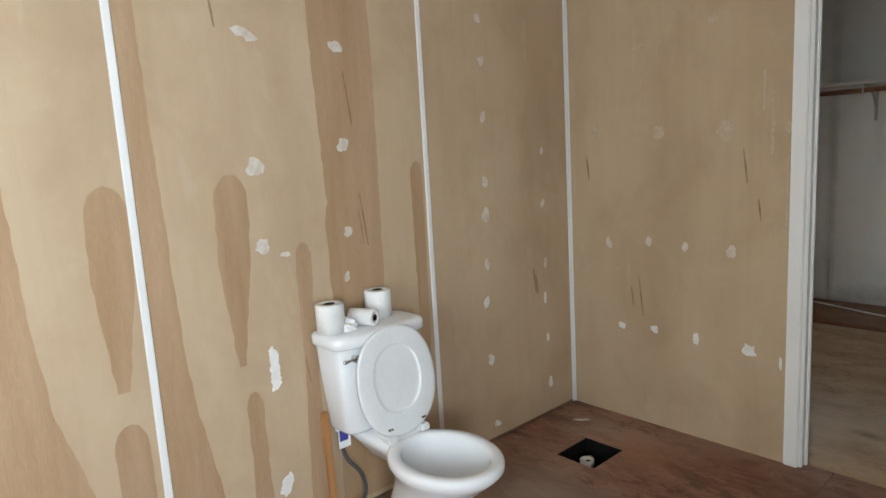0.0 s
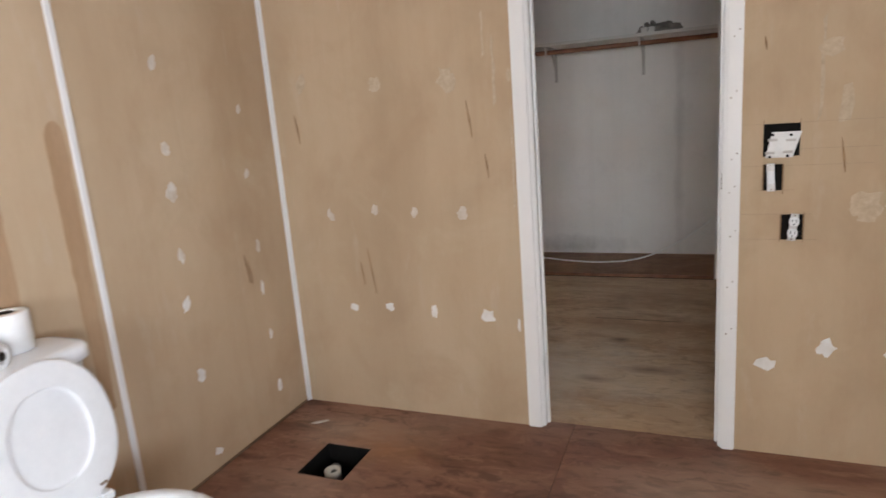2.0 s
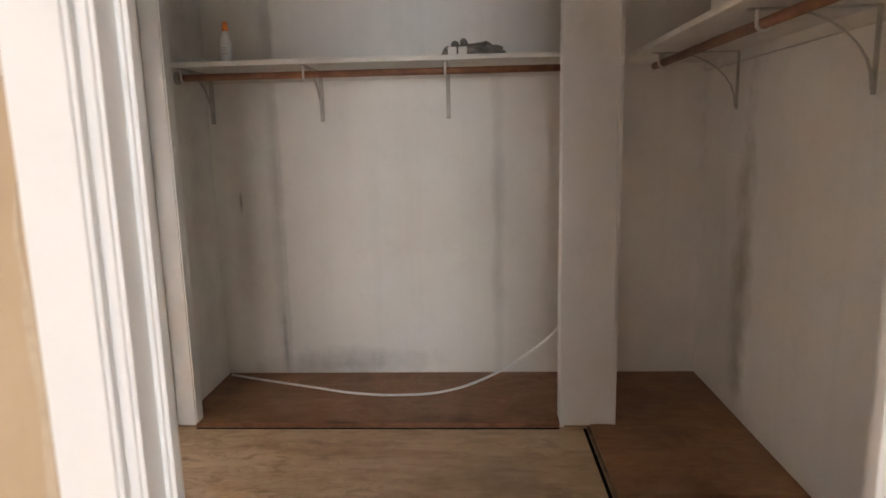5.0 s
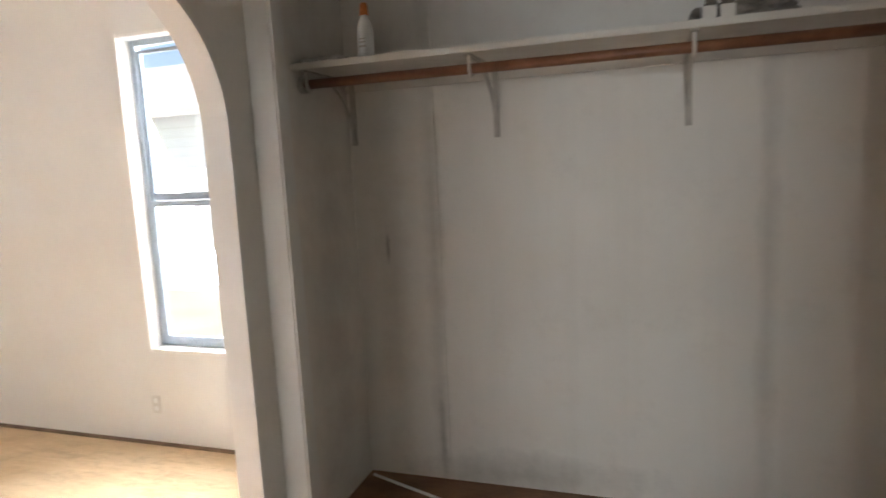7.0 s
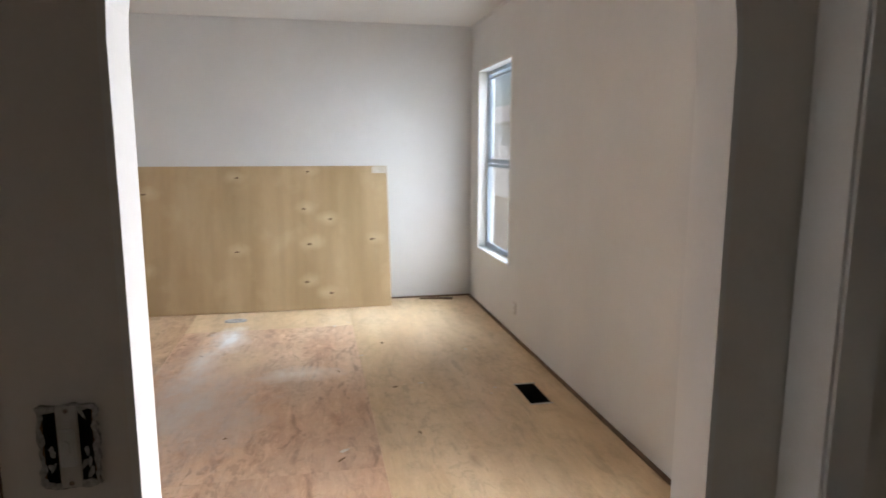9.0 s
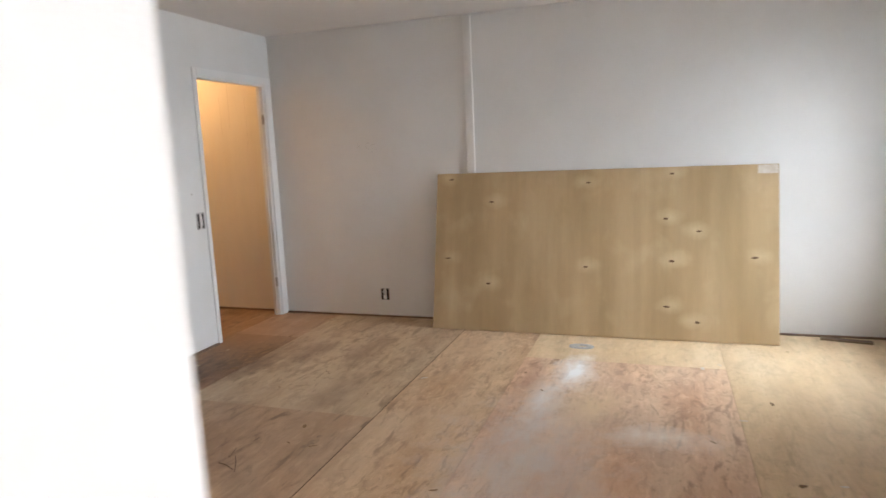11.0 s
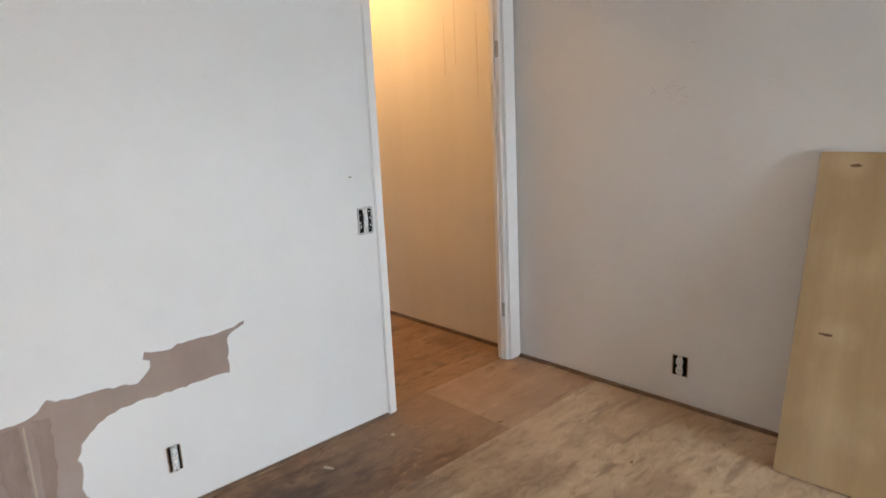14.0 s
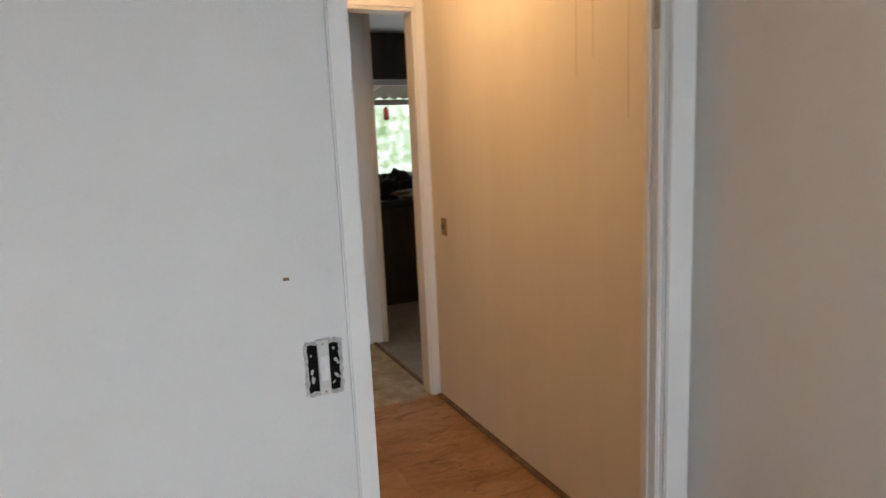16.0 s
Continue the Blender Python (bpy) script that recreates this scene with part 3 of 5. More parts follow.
def arch_bead(name, x0, x1, w, lift, label):
    """A narrow moulding that follows the arch on one face of the wall."""
    bmx = bmesh.new()
    inner = [(AY0 - lift, 0.0)] + [(AC - (AR + lift) * math.cos(math.pi * i / 32), AZ + (AR + lift) * math.sin(math.pi * i / 32)) for i in range(33)] + [(AY1 + lift, 0.0)]
    outer_ = [(AY0 - lift - w, 0.0)] + [(AC - (AR + lift + w) * math.cos(math.pi * i / 32), AZ + (AR + lift + w) * math.sin(math.pi * i / 32)) for i in range(33)] + [(AY1 + lift + w, 0.0)]
    v = [[bmx.verts.new((x, y, z)) for y, z in line] for x in (x0, x1) for line in (inner, outer_)]
    n = len(inner)
    for k in range(n - 1):
        bmx.faces.new((v[0][k], v[0][k + 1], v[1][k + 1], v[1][k]))
        bmx.faces.new((v[2][k], v[3][k], v[3][k + 1], v[2][k + 1]))
        bmx.faces.new((v[0][k], v[2][k], v[2][k + 1], v[0][k + 1]))
        bmx.faces.new((v[1][k], v[1][k + 1], v[3][k + 1], v[3][k]))
    bmesh.ops.recalc_face_normals(bmx, faces=bmx.faces)
    return part(name, bmx, M_trim, wall_arch, label)


arch_bead("arch_moulding", XB, XB - .012, .03, .004, "white moulding round the arch")
# jamb lining of the arch
for x0, x1 in ((XA + .004, XB - .004),):
    bm = bmesh.new()
    r0, r1 = AR - .008, AR + .002
    line0 = [(AC - r0, .0)] + [(AC - r0 * math.cos(math.pi * i / 32), AZ + r0 * math.sin(math.pi * i / 32)) for i in range(33)] + [(AC + r0, .0)]
    line1 = [(AC - r1, .0)] + [(AC - r1 * math.cos(math.pi * i / 32), AZ + r1 * math.sin(math.pi * i / 32)) for i in range(33)] + [(AC + r1, .0)]
    v = [[bm.verts.new((x, y, z)) for y, z in line] for x in (x0, x1) for line in (line0, line1)]
    for k in range(len(line0) - 1):
        bm.faces.new((v[0][k], v[0][k + 1], v[1][k + 1], v[1][k]))
        bm.faces.new((v[2][k], v[3][k], v[3][k + 1], v[2][k + 1]))
        bm.faces.new((v[0][k], v[2][k], v[2][k + 1], v[0][k + 1]))
    bmesh.ops.recalc_face_normals(bm, faces=bm.faces)
    part("jamb_board", bm, M_trim, wall_arch)

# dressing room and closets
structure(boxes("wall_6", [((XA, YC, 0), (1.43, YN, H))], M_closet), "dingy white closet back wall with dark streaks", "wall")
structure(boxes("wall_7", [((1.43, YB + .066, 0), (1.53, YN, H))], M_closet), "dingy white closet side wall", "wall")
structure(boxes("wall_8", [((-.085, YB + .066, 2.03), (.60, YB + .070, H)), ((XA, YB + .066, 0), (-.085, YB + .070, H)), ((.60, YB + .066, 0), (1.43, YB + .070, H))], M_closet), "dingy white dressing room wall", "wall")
structure(boxes("closet_jamb", [((XA, 6.785, 0), (-1.105, 6.86, H))], M_trim, bevel=.006), "white painted closet front jamb", "trim")
post = structure(boxes("closet_post", [((.605, 6.785, 0), (.852, 6.90, H))], M_trim, bevel=.006), "white painted square closet post", "column")
for x in (.605, .838):
    boxes("corner_bead", [((x - .003, 6.779, 0), (x + .017, 6.784, H))], M_trim, post)

# hall and kitchen beyond
KY = .95
wall_hall_west = structure(boxes("wall_9", [((-6.13, KY - .1, 0), (-6.03, YS - .062, H))], M_hall), "cream hall wall under warm light", "wall")
structure(boxes("wall_10", [((-4.98, KY, 0), (-4.88, YS - .062, H))], M_hall), "cream hall wall", "wall")
kitchen_partition = structure(boxes("wall_11", [((-6.03, KY - .1, 0), (-5.985, KY, H)), ((-5.20, KY - .1, 0), (-4.88, KY, H)), ((-5.985, KY - .1, 2.075), (-5.20, KY, H))], M_hall), "hall end wall with a cased doorway", "wall")
structure(boxes("wall_12", [((-6.085, -.22, 0), (-4.88, -.12, H))], M_wall), "white wall end in the kitchen passage", "wall")
structure(boxes("wall_13", [((-4.98, -.12, 0), (-4.88, KY - .1, H))], M_wall), "white passage wall", "wall")
KX0, KX1, KZ0, KZ1 = -8.6, -6.13, 1.09, 1.98
structure(boxes("wall_14", [((-9.0, -1.72, 0), (KX0, -1.6, H)), ((KX1, -1.72, 0), (-4.9, -1.6, H)), ((KX0, -1.72, 0), (KX1, -1.6, KZ0)), ((KX0, -1.72, KZ1), (KX1, -1.6, H))], M_dark_wood), "dark kitchen wall with a wide window", "wall")
structure(boxes("wall_15", [((-9.1, -1.72, 0), (-9.0, 2.8, H))], M_dark_wood), "dark kitchen side wall", "wall")
structure(boxes("wall_16", [((-9.0, 2.7, 0), (-6.13, 2.8, H))], M_dark_wood), "dark kitchen wall", "wall")
structure(boxes("wall_17", [((-4.98, -1.6, 0), (-4.88, -.22, H))], M_dark_wood), "dark kitchen wall", "wall")

# ceilings
structure(boxes("ceiling_1", [((XW - .1, YS - .1, H), (XB, YN + .14, H + .1))], M_ceiling), "flat white bedroom ceiling", "ceiling")
structure(boxes("ceiling_2", [((XB, -.2, H), (2.32, YN + .14, H + .1))], M_ceiling), "flat white ceiling", "ceiling")
structure(boxes("ceiling_3", [((-9.1, -1.72, H), (-4.88, YS - .1, H + .1))], M_ceiling), "flat hall and kitchen ceiling", "ceiling")

# ground outside and crawl space floor
structure(boxes("ground", [((-300, -300, -.75), (300, 300, -.7))], M_ground), "dry bare ground around the house", "ground")
# black slab holds the darkness below the floors as colour
structure(boxes("subfloor", [((-9.1, -1.72, -.34), (2.32, YN + .14, -.30))], M_black), "dark void under the floor", "floor")


# floors: each room a slab with sheets laid on it
def sheet_floor(name, x0, x1, rows, material, label, holes=(), z=0.0, gap=.0008, seed=1):
    """rows: (y from, y to, joints in x, and where they differ the sheets' materials)."""
    y0, y1 = rows[0][0], rows[-1][1]

    def cut(ax, bx, ay, by, za, zb):
        spans = [(ax, bx, ay, by)]
        for hx0, hx1, hy0, hy1 in holes:
            nxt = []
            for a, b, c, d in spans:
                if hx1 <= a or hx0 >= b or hy1 <= c or hy0 >= d:
                    nxt.append((a, b, c, d))
                    continue
                for q in ((a, hx0, c, d), (hx1, b, c, d), (max(a, hx0), min(b, hx1), c, hy0), (max(a, hx0), min(b, hx1), hy1, d)):
                    if q[1] - q[0] > 1e-4 and q[3] - q[2] > 1e-4:
                        nxt.append(q)
            spans = nxt
        return [((a, c, za), (b, d, zb)) for a, b, c, d in spans]

    # slab is black so that gaps between sheets look unlit
    root = structure(boxes(name, cut(x0, x1, y0, y1, z - .05, z - .019), M_black), label, "floor")
    rng = random.Random(seed)
    for a, b, joints, *kinds in rows:
        xs = [x0, *[j for j in joints if x0 < j < x1], x1]
        for k, (p, q) in enumerate(zip(xs, xs[1:])):
            lift = rng.uniform(-.0012, 0)
            boxes("plywood_sheet", cut(p + gap, q - gap, a + (.0034 if a == 4.54 else gap), b - (.0034 if b == 4.54 else gap), z - .018, z + lift), kinds[0][k] if kinds else material, root)
    return root


JOINT = (4.5369, 4.5431)
VENT = (-3.735, -3.44, 7.19, 7.305)
DRAIN = (-.89, -.69, 3.94, 4.168)
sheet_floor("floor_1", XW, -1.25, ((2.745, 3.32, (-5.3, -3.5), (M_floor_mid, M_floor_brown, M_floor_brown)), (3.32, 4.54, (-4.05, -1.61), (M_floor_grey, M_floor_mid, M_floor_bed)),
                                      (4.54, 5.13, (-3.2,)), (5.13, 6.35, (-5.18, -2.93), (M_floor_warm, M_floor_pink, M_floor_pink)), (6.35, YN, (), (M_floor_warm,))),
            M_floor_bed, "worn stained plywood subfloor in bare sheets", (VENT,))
# black strip gives the open joint its shade as colour
boxes("joint_dirt", [((XW, JOINT[0], -.018), (-1.25, JOINT[1], -.003))], M_black, bpy.data.objects["floor_1"], "black strip for the shade in a floor joint")
sheet_floor("floor_2", -1.25, .735, ((4.55, 5.86, ()), (5.86, 6.785, ())), M_floor_dress, "dusty brown plywood subfloor", seed=2)
# black strips for the shade in the joint and the closet edge gaps
boxes("joint_dirt", [((-.06, 5.8575, -.012), (.42, 5.8625, .0004)), ((-1.10, 6.757, -.012), (.60, 6.7715, .0006)), ((.706, 5.0, -.012), (.7215, 6.765, .0006))], M_black, bpy.data.objects["floor_2"], "black strip for the shade in a floor joint")
sheet_floor("floor_3", XA, 2.2, ((-.1, 2.1, (.6,)), (2.1, 3.42, (.9,)), (3.42, 4.55, (.05, 1.3))), M_floor_bath, "dark red-brown stained plywood floor with a drain hole", (DRAIN,), seed=3)
sheet_floor("floor_4", -6.03, -4.98, ((KY, 2.02, (-5.52,)), (2.02, 2.745, ())), M_floor_hall, "orange-brown plywood hall floor", seed=4)
structure(boxes("floor_5", [((-6.0, -1.6, -.05), (-4.98, KY, 0))], M_vinyl), "yellow patterned vinyl floor", "floor")
structure(boxes("floor_6", [((-9.0, -1.6, -.05), (-6.0, 2.7, -.004))], M_grey_floor), "worn grey-brown kitchen floor", "floor")
structure(boxes("threshold", [((-6.012, -.12, -.01), (-5.99, KY - .1, .008))], M_strip), "dark wooden floor edge strip", "trim")
sheet_floor("floor_7", XA, .735, ((6.785, YC, ()),), M_floor_closet, "brown closet floor board", z=.013, seed=5)
sheet_floor("floor_8", .74, 1.43, ((YB + .072, 6.2, ()), (6.2, YC, ())), M_floor_closet, "brown closet floor board", z=.013, seed=6)
structure(boxes("closet_lip", [((-1.105, 6.772, 0), (.60, 6.784, .022))], M_rod, bevel=.003), "reddish wooden edge of the closet floor", "trim")
structure(boxes("closet_lip", [((.722, YB + .11, 0), (.736, 6.77, .016))], M_strip, bevel=.003), "dark wooden edge of the closet floor", "trim")

# dark wood strips left along the foot of the walls
for n, (lo, hi) in enumerate((((-5.02, YS, 0), (XB, YS + .028, .010)), ((XW, YS + .004, 0), (XW + .028, YN, .011)), ((XW + .028, YN - .028, 0), (XB - .004, YN, .010)),
                              ((-6.03, KY + .02, 0), (-6.0, YS - .08, .012)), ((XA, 2.0, 0), (XA + .006, YB, .012)))):
    bm = bmesh.new()
    box(bm, lo, hi)
    soften(bm, .003, 1)
    structure(part("baseboard", bm, M_strip), "dark wood strip along the wall foot", "baseboard")
structure(boxes("brown_panel", [((XA + .001, YB + .070, 0), (XA + .006, 5.70, H))], M_strip), "thin dark brown panel on the wall", "wall panel")

# ---- bathroom wall: battens, stains, filler ----
for y in (2.372, 3.530):
    boxes("batten", [((XA, y - .012, 0), (XA + .008, y + .012, H))], M_trim, wall_bath_west, "white painted batten", bevel=.003)
boxes("corner_batten", [((XA, YB - .020, 0), (XA + .010, YB, H)), ((XA + .010, YB - .008, 0), (XA + .018, YB, H))], M_trim, wall_bath_west, "white corner batten", bevel=.003)


def drip(y, top, w, low, tail, lean=0.0):
    """Outline of a water stain: a rounded head, then a narrowing run."""
    out = []
    for i in range(9):
        a = math.pi * i / 8
        out.append((y + w * math.cos(a), top - w * 1.6 + w * 1.6 * math.sin(a)))
    out.append((y - w * .95 + lean * .4, top - (top - low) * .45))
    out.append((y - tail + lean, low))
    out.append((y + tail + lean, low))
    out.append((y + w * .95 + lean * .4, top - (top - low) * .45))
    return out


STAINS = [drip(2.303, 1.34, .062, .72, .018, -.015), drip(2.68, 1.35, .058, .70, .012, -.02), drip(2.925, 1.09, .03, .02, .045, -.01),
          drip(3.475, 1.35, .032, .45, .022), drip(3.15, 2.37, .135, .60, .10, .02), drip(3.13, 1.30, .10, .03, .12),
          [(2.389, 0), (2.60, 0), (2.52, .45), (2.492, .62), (2.476, .8), (2.462, 1.2), (2.45, 1.7), (2.43, 2.37), (2.389, 2.37)],
          [(1.70, 0), (2.23, 0), (2.17, .45), (2.10, .70), (2.075, 1.0), (2.055, 1.5), (1.98, 1.75), (1.86, 1.8), (1.70, 1.5)],
          drip(2.29, .62, .05, .01, .07), drip(2.69, .60, .03, .02, .04), drip(1.45, 2.2, .10, .2, .05), drip(.9, 1.9, .12, .1, .08)]
for n, outline in enumerate(STAINS):
    bm = bmesh.new()
    ragged(bm, ON_A, outline, .0006 + .0001 * n, .003, .035, n)
    part("stain", bm, M_stain, wall_bath_west)

SPOTS_A = [(2.782, 1.797, .045, .022), (3.13, 1.78, .034, .020), (3.133, 1.43, .028, .024), (2.774, 1.368, .040, .030), (2.775, 1.096, .026, .032), (3.122, 1.102, .018, .022),
           (3.103, .933, .012, .022), (2.775, .656, .022, .095), (2.78, .22, .024, .045), (2.857, 1.058, .02, .010), (3.871, 1.943, .022, .02), (3.884, 1.765, .022, .018),
           (3.882, 1.523, .014, .028), (3.877, 1.235, .018, .024), (3.874, 1.086, .026, .036), (3.866, .857, .014, .028), (3.854, .68, .016, .030), (3.866, .396, .02, .03),
           (3.892, .076, .024, .016), (4.287, .794, .012, .03), (4.278, .62, .010, .03), (4.29, .405, .010, .025), (4.301, .161, .014, .03), (4.285, 1.356, .012, .02),
           (2.2, .35, .02, .05), (1.6, 1.2, .03, .03), (1.6, .7, .02, .05), (4.28, 1.1, .012, .02)]
SPOTS_B = [(-1.039, 1.437, .020, .045), (-.693, 1.412, .026, .034), (-.385, 1.405, .036, .048), (-.964, .885, .016, .028), (-.747, .905, .015, .026), (-.568, .892, .013, .022),
           (-.359, .886, .022, .030), (-.895, .473, .022, .018), (-.717, .481, .022, .018), (-.513, .473, .013, .030), (-.281, .459, .034, .028), (.88, 1.389, .038, .028),
           (1.002, .897, .046, .050), (1.118, .908, .060, .045), (.734, .343, .038, .022), (.91, .412, .028, .032), (1.124, .384, .045, .034), (-.13 - .02, .43, .006, .03),
           (1.32, 1.40, .05, .05), (1.40, .9, .07, .04), (-.14, 1.40, .010, .025), (-.80, 1.80, .03, .02), (-.45, 1.86, .02, .015)]
for frame_m, spots, host in ((ON_A, SPOTS_A, wall_bath_west), (ON_B, SPOTS_B, wall_bath_north)):
    for n, (u, v, ru, rv) in enumerate(spots):
        rng = random.Random(n * 7 + 1)
        bm = bmesh.new()
        ragged(bm, frame_m, oval(u, v, ru, rv, 11, rng.uniform(-.5, .5), rng), .0022, ru * .17, ru * .28, n)
        part("filler_spot", bm, M_spackle if v < .7 else M_glue if frame_m is ON_B and (u > .8 or v > 1.3) else M_filler, host)

for frame_m, host, marks in ((ON_A, wall_bath_west, ((3.165, 1.60, .10), (3.20, 1.14, .10), (3.185, 1.12, .07), (2.68, 1.86, .05), (4.20, .72, .06), (4.215, .70, .05), (2.905, .62, .05))),
                             (ON_B, wall_bath_north, ((-1.08, 1.255, .06), (-.305, 1.25, .07), (-.245, 1.07, .045), (-.79, .64, .10), (-.835, .63, .05), (.928, 1.06, .055), (.70, 1.42, .02)))):
    for n, (u, v, half) in enumerate(marks):
        bm = bmesh.new()
        ragged(bm, frame_m, [(u - .0015 + half * .12, v - half), (u + .0015 + half * .12, v - half), (u + .0042, v), (u + .001 - half * .12, v + half), (u - .001 - half * .12, v + half), (u - .003, v)], .0030, .0008, .03, n)
        part("tear_mark", bm, M_rust, host)
# pencil lines round the cut-outs
for u0, u1, v in ((.640, 1.03, 1.169), (.80, 1.03, 1.085), (.640, 1.01, 1.033), (.688, .80, .953), (.640, .848, .873), (.640, .87, .788)):
    boxes("pencil_line", [((u0, YB - .0016, v - .0003), (u1, YB - .0001, v + .0003))], M_pencil, wall_bath_north)
for u, v0, v1 in ((.701, 1.155, 1.18), (.806, 1.15, 1.18), (.762, .94, .955), (.758, .78, .80), (.827, .78, .88)):
    boxes("pencil_line", [((u - .0007, YB - .0018, v0), (u + .0007, YB - .0001, v1))], M_mark, wall_bath_north)

# drywall seams: faint paper streaks of old glue
for u, v, half, w in ((.86, 1.33, .16, .007), (-.20, 1.42, .13, .007), (-.235, 1.55, .08, .005), (.93, 1.22, .06, .02), (-.03 - .11, 1.1, .2, .006)):
    bm = bmesh.new()
    ragged(bm, ON_B, [(u - w, v - half), (u + w * .6, v - half * .9), (u + w, v), (u + w * .4, v + half), (u - w * .5, v + half * .9), (u - w * .7, v)], .0011, .003, .03, int(half * 1000))
    part("glue_streak", bm, M_glue, wall_bath_north)


# ---- door casings ----
def casing(name, spans, label, bevel=.004):
    ob = None
    for k, (lo, hi) in enumerate(spans):
        bm = bmesh.new()
        box(bm, lo, hi)
        soften(bm, bevel, 2)
        if ob is None:
            ob = structure(part(name, bm, M_trim), label, "door frame")
        else:
            part("casing_board", bm, M_trim, ob)
    return ob


bath_door = casing("door_1", [((-.128, YB - .014, 0), (-.072, YB, 2.07)), ((.590, YB - .014, 0), (.636, YB, 2.07)), ((-.072, YB - .014, 2.005), (.590, YB, 2.07)),
                              ((-.085, YB, 0), (-.060, YB + .071, 2.005)), ((.580, YB, 0), (.600, YB + .071, 2.005)), ((-.060, YB, 1.985), (.580, YB + .071, 2.005)),
                              ((-.060, YB + .03, 0), (-.050, YB + .05, 1.985)), ((.570, YB + .03, 0), (.580, YB + .05, 1.985)),
                              ((-.128, YB + .071, 0), (-.072, YB + .083, 2.07)), ((.590, YB + .071, 0), (.636, YB + .083, 2.07))],
                   "chipped white doorway casing without a door")
boxes("strike_plate", [((.5785, YB + .012, .955), (.5802, YB + .034, 1.01))], M_strip, bath_door, "dark latch plate")
for k, z in enumerate((.62, .80, .95, 1.06, 1.26, 1.45, .45)):
    for x in (.602, .618):
        bm = bmesh.new()
        rod(bm, (x + .006 * (k % 2), YB - .0155, z + .02 * (x > .61)), (x + .006 * (k % 2), YB - .0135, z + .02 * (x > .61)), .0024, 8)
        part("nail_head", bm, M_mark, bath_door)

bed_door = casing("door_2", [((-5.022, YS, 0), (DL - .006, YS + .012, 2.045)), ((DR - .004, YS, 0), (XW + .012, YS + .014, 2.045)), ((DL - .006, YS, DT - .002), (DR - .004, YS + .012, 2.045)),
                             ((DL - .012, YS - .068, 0), (DL, YS, DT)), ((DR, YS - .068, 0), (DR + .016, YS, DT)), ((DL - .012, YS - .068, DT - .018), (DR + .016, YS, DT)),
                             ((DR + .016, YS - .045, 0), (DR + .024, YS - .025, DT - .018))], "white doorway casing without a door")
for z in (.30, 1.70):
    boxes("hinge", [((DR + .0155, YS - .035, z - .04), (DR + .0185, YS - .004, z + .04))], M_bracket, bed_door, "painted-over hinge leaf")
casing("door_3", [((-6.028, KY, 0), (-5.978, KY + .014, 2.14)), ((-5.20, KY, 0), (-5.14, KY + .014, 2.14)), ((-5.978, KY, 2.072), (-5.20, KY + .014, 2.14)),
                  ((-5.985, KY - .11, 0), (-5.968, KY, 2.075)), ((-5.218, KY - .11, 0), (-5.20, KY, 2.075)), ((-5.968, KY - .11, 2.058), (-5.218, KY, 2.075))],
       "cream painted doorway casing at the hall end")
structure(boxes("trim_1", [((-6.10, -.236, 0), (-6.065, -.104, H))], M_trim, bevel=.003), "white corner trim on the wall end", "trim")

# bedroom west wall batten
boxes("batten", [((XW, 4.532, 0), (XW + .014, 4.594, H))], M_trim, wall_west, "white vertical batten", bevel=.002)
for k, (y, z, dy, dz) in enumerate(((3.575, 1.425, .03, .02), (3.60, 1.43, -.02, .03), (3.645, 1.45, .05, .012), (3.66, 1.44, .02, -.03), (3.70, 1.435, .045, .02), (3.72, 1.42, .04, -.012), (3.70, 1.385, .04, .006), (3.755, 1.632, .03, .002))):
    tube("pencil_mark", [(XW + .0005, y, z), (XW + .0006, y + dy * .5, z + dz * .7 + .004), (XW + .0005, y + dy, z + dz)], .0006, M_faint, wall_west)
for y, z0, z1 in ((2.33, 1.65, 2.05), (2.24, 1.6, 1.95), (2.50, 1.45, 1.95)):
    boxes("panel_crack", [((-6.030, y - .0006, z0), (-6.0294, y + .0006, z1))], M_hall_crack, wall_hall_west)
# ceiling edge shadow gap strips
structure(boxes("trim_2", [((XW, YS, H - .018), (XW + .014, YN, H)), ((XW + .014, YN - .014, H - .018), (XB, YN, H))], M_wall, bevel=.003), "thin white cove strip under the ceiling", "trim")


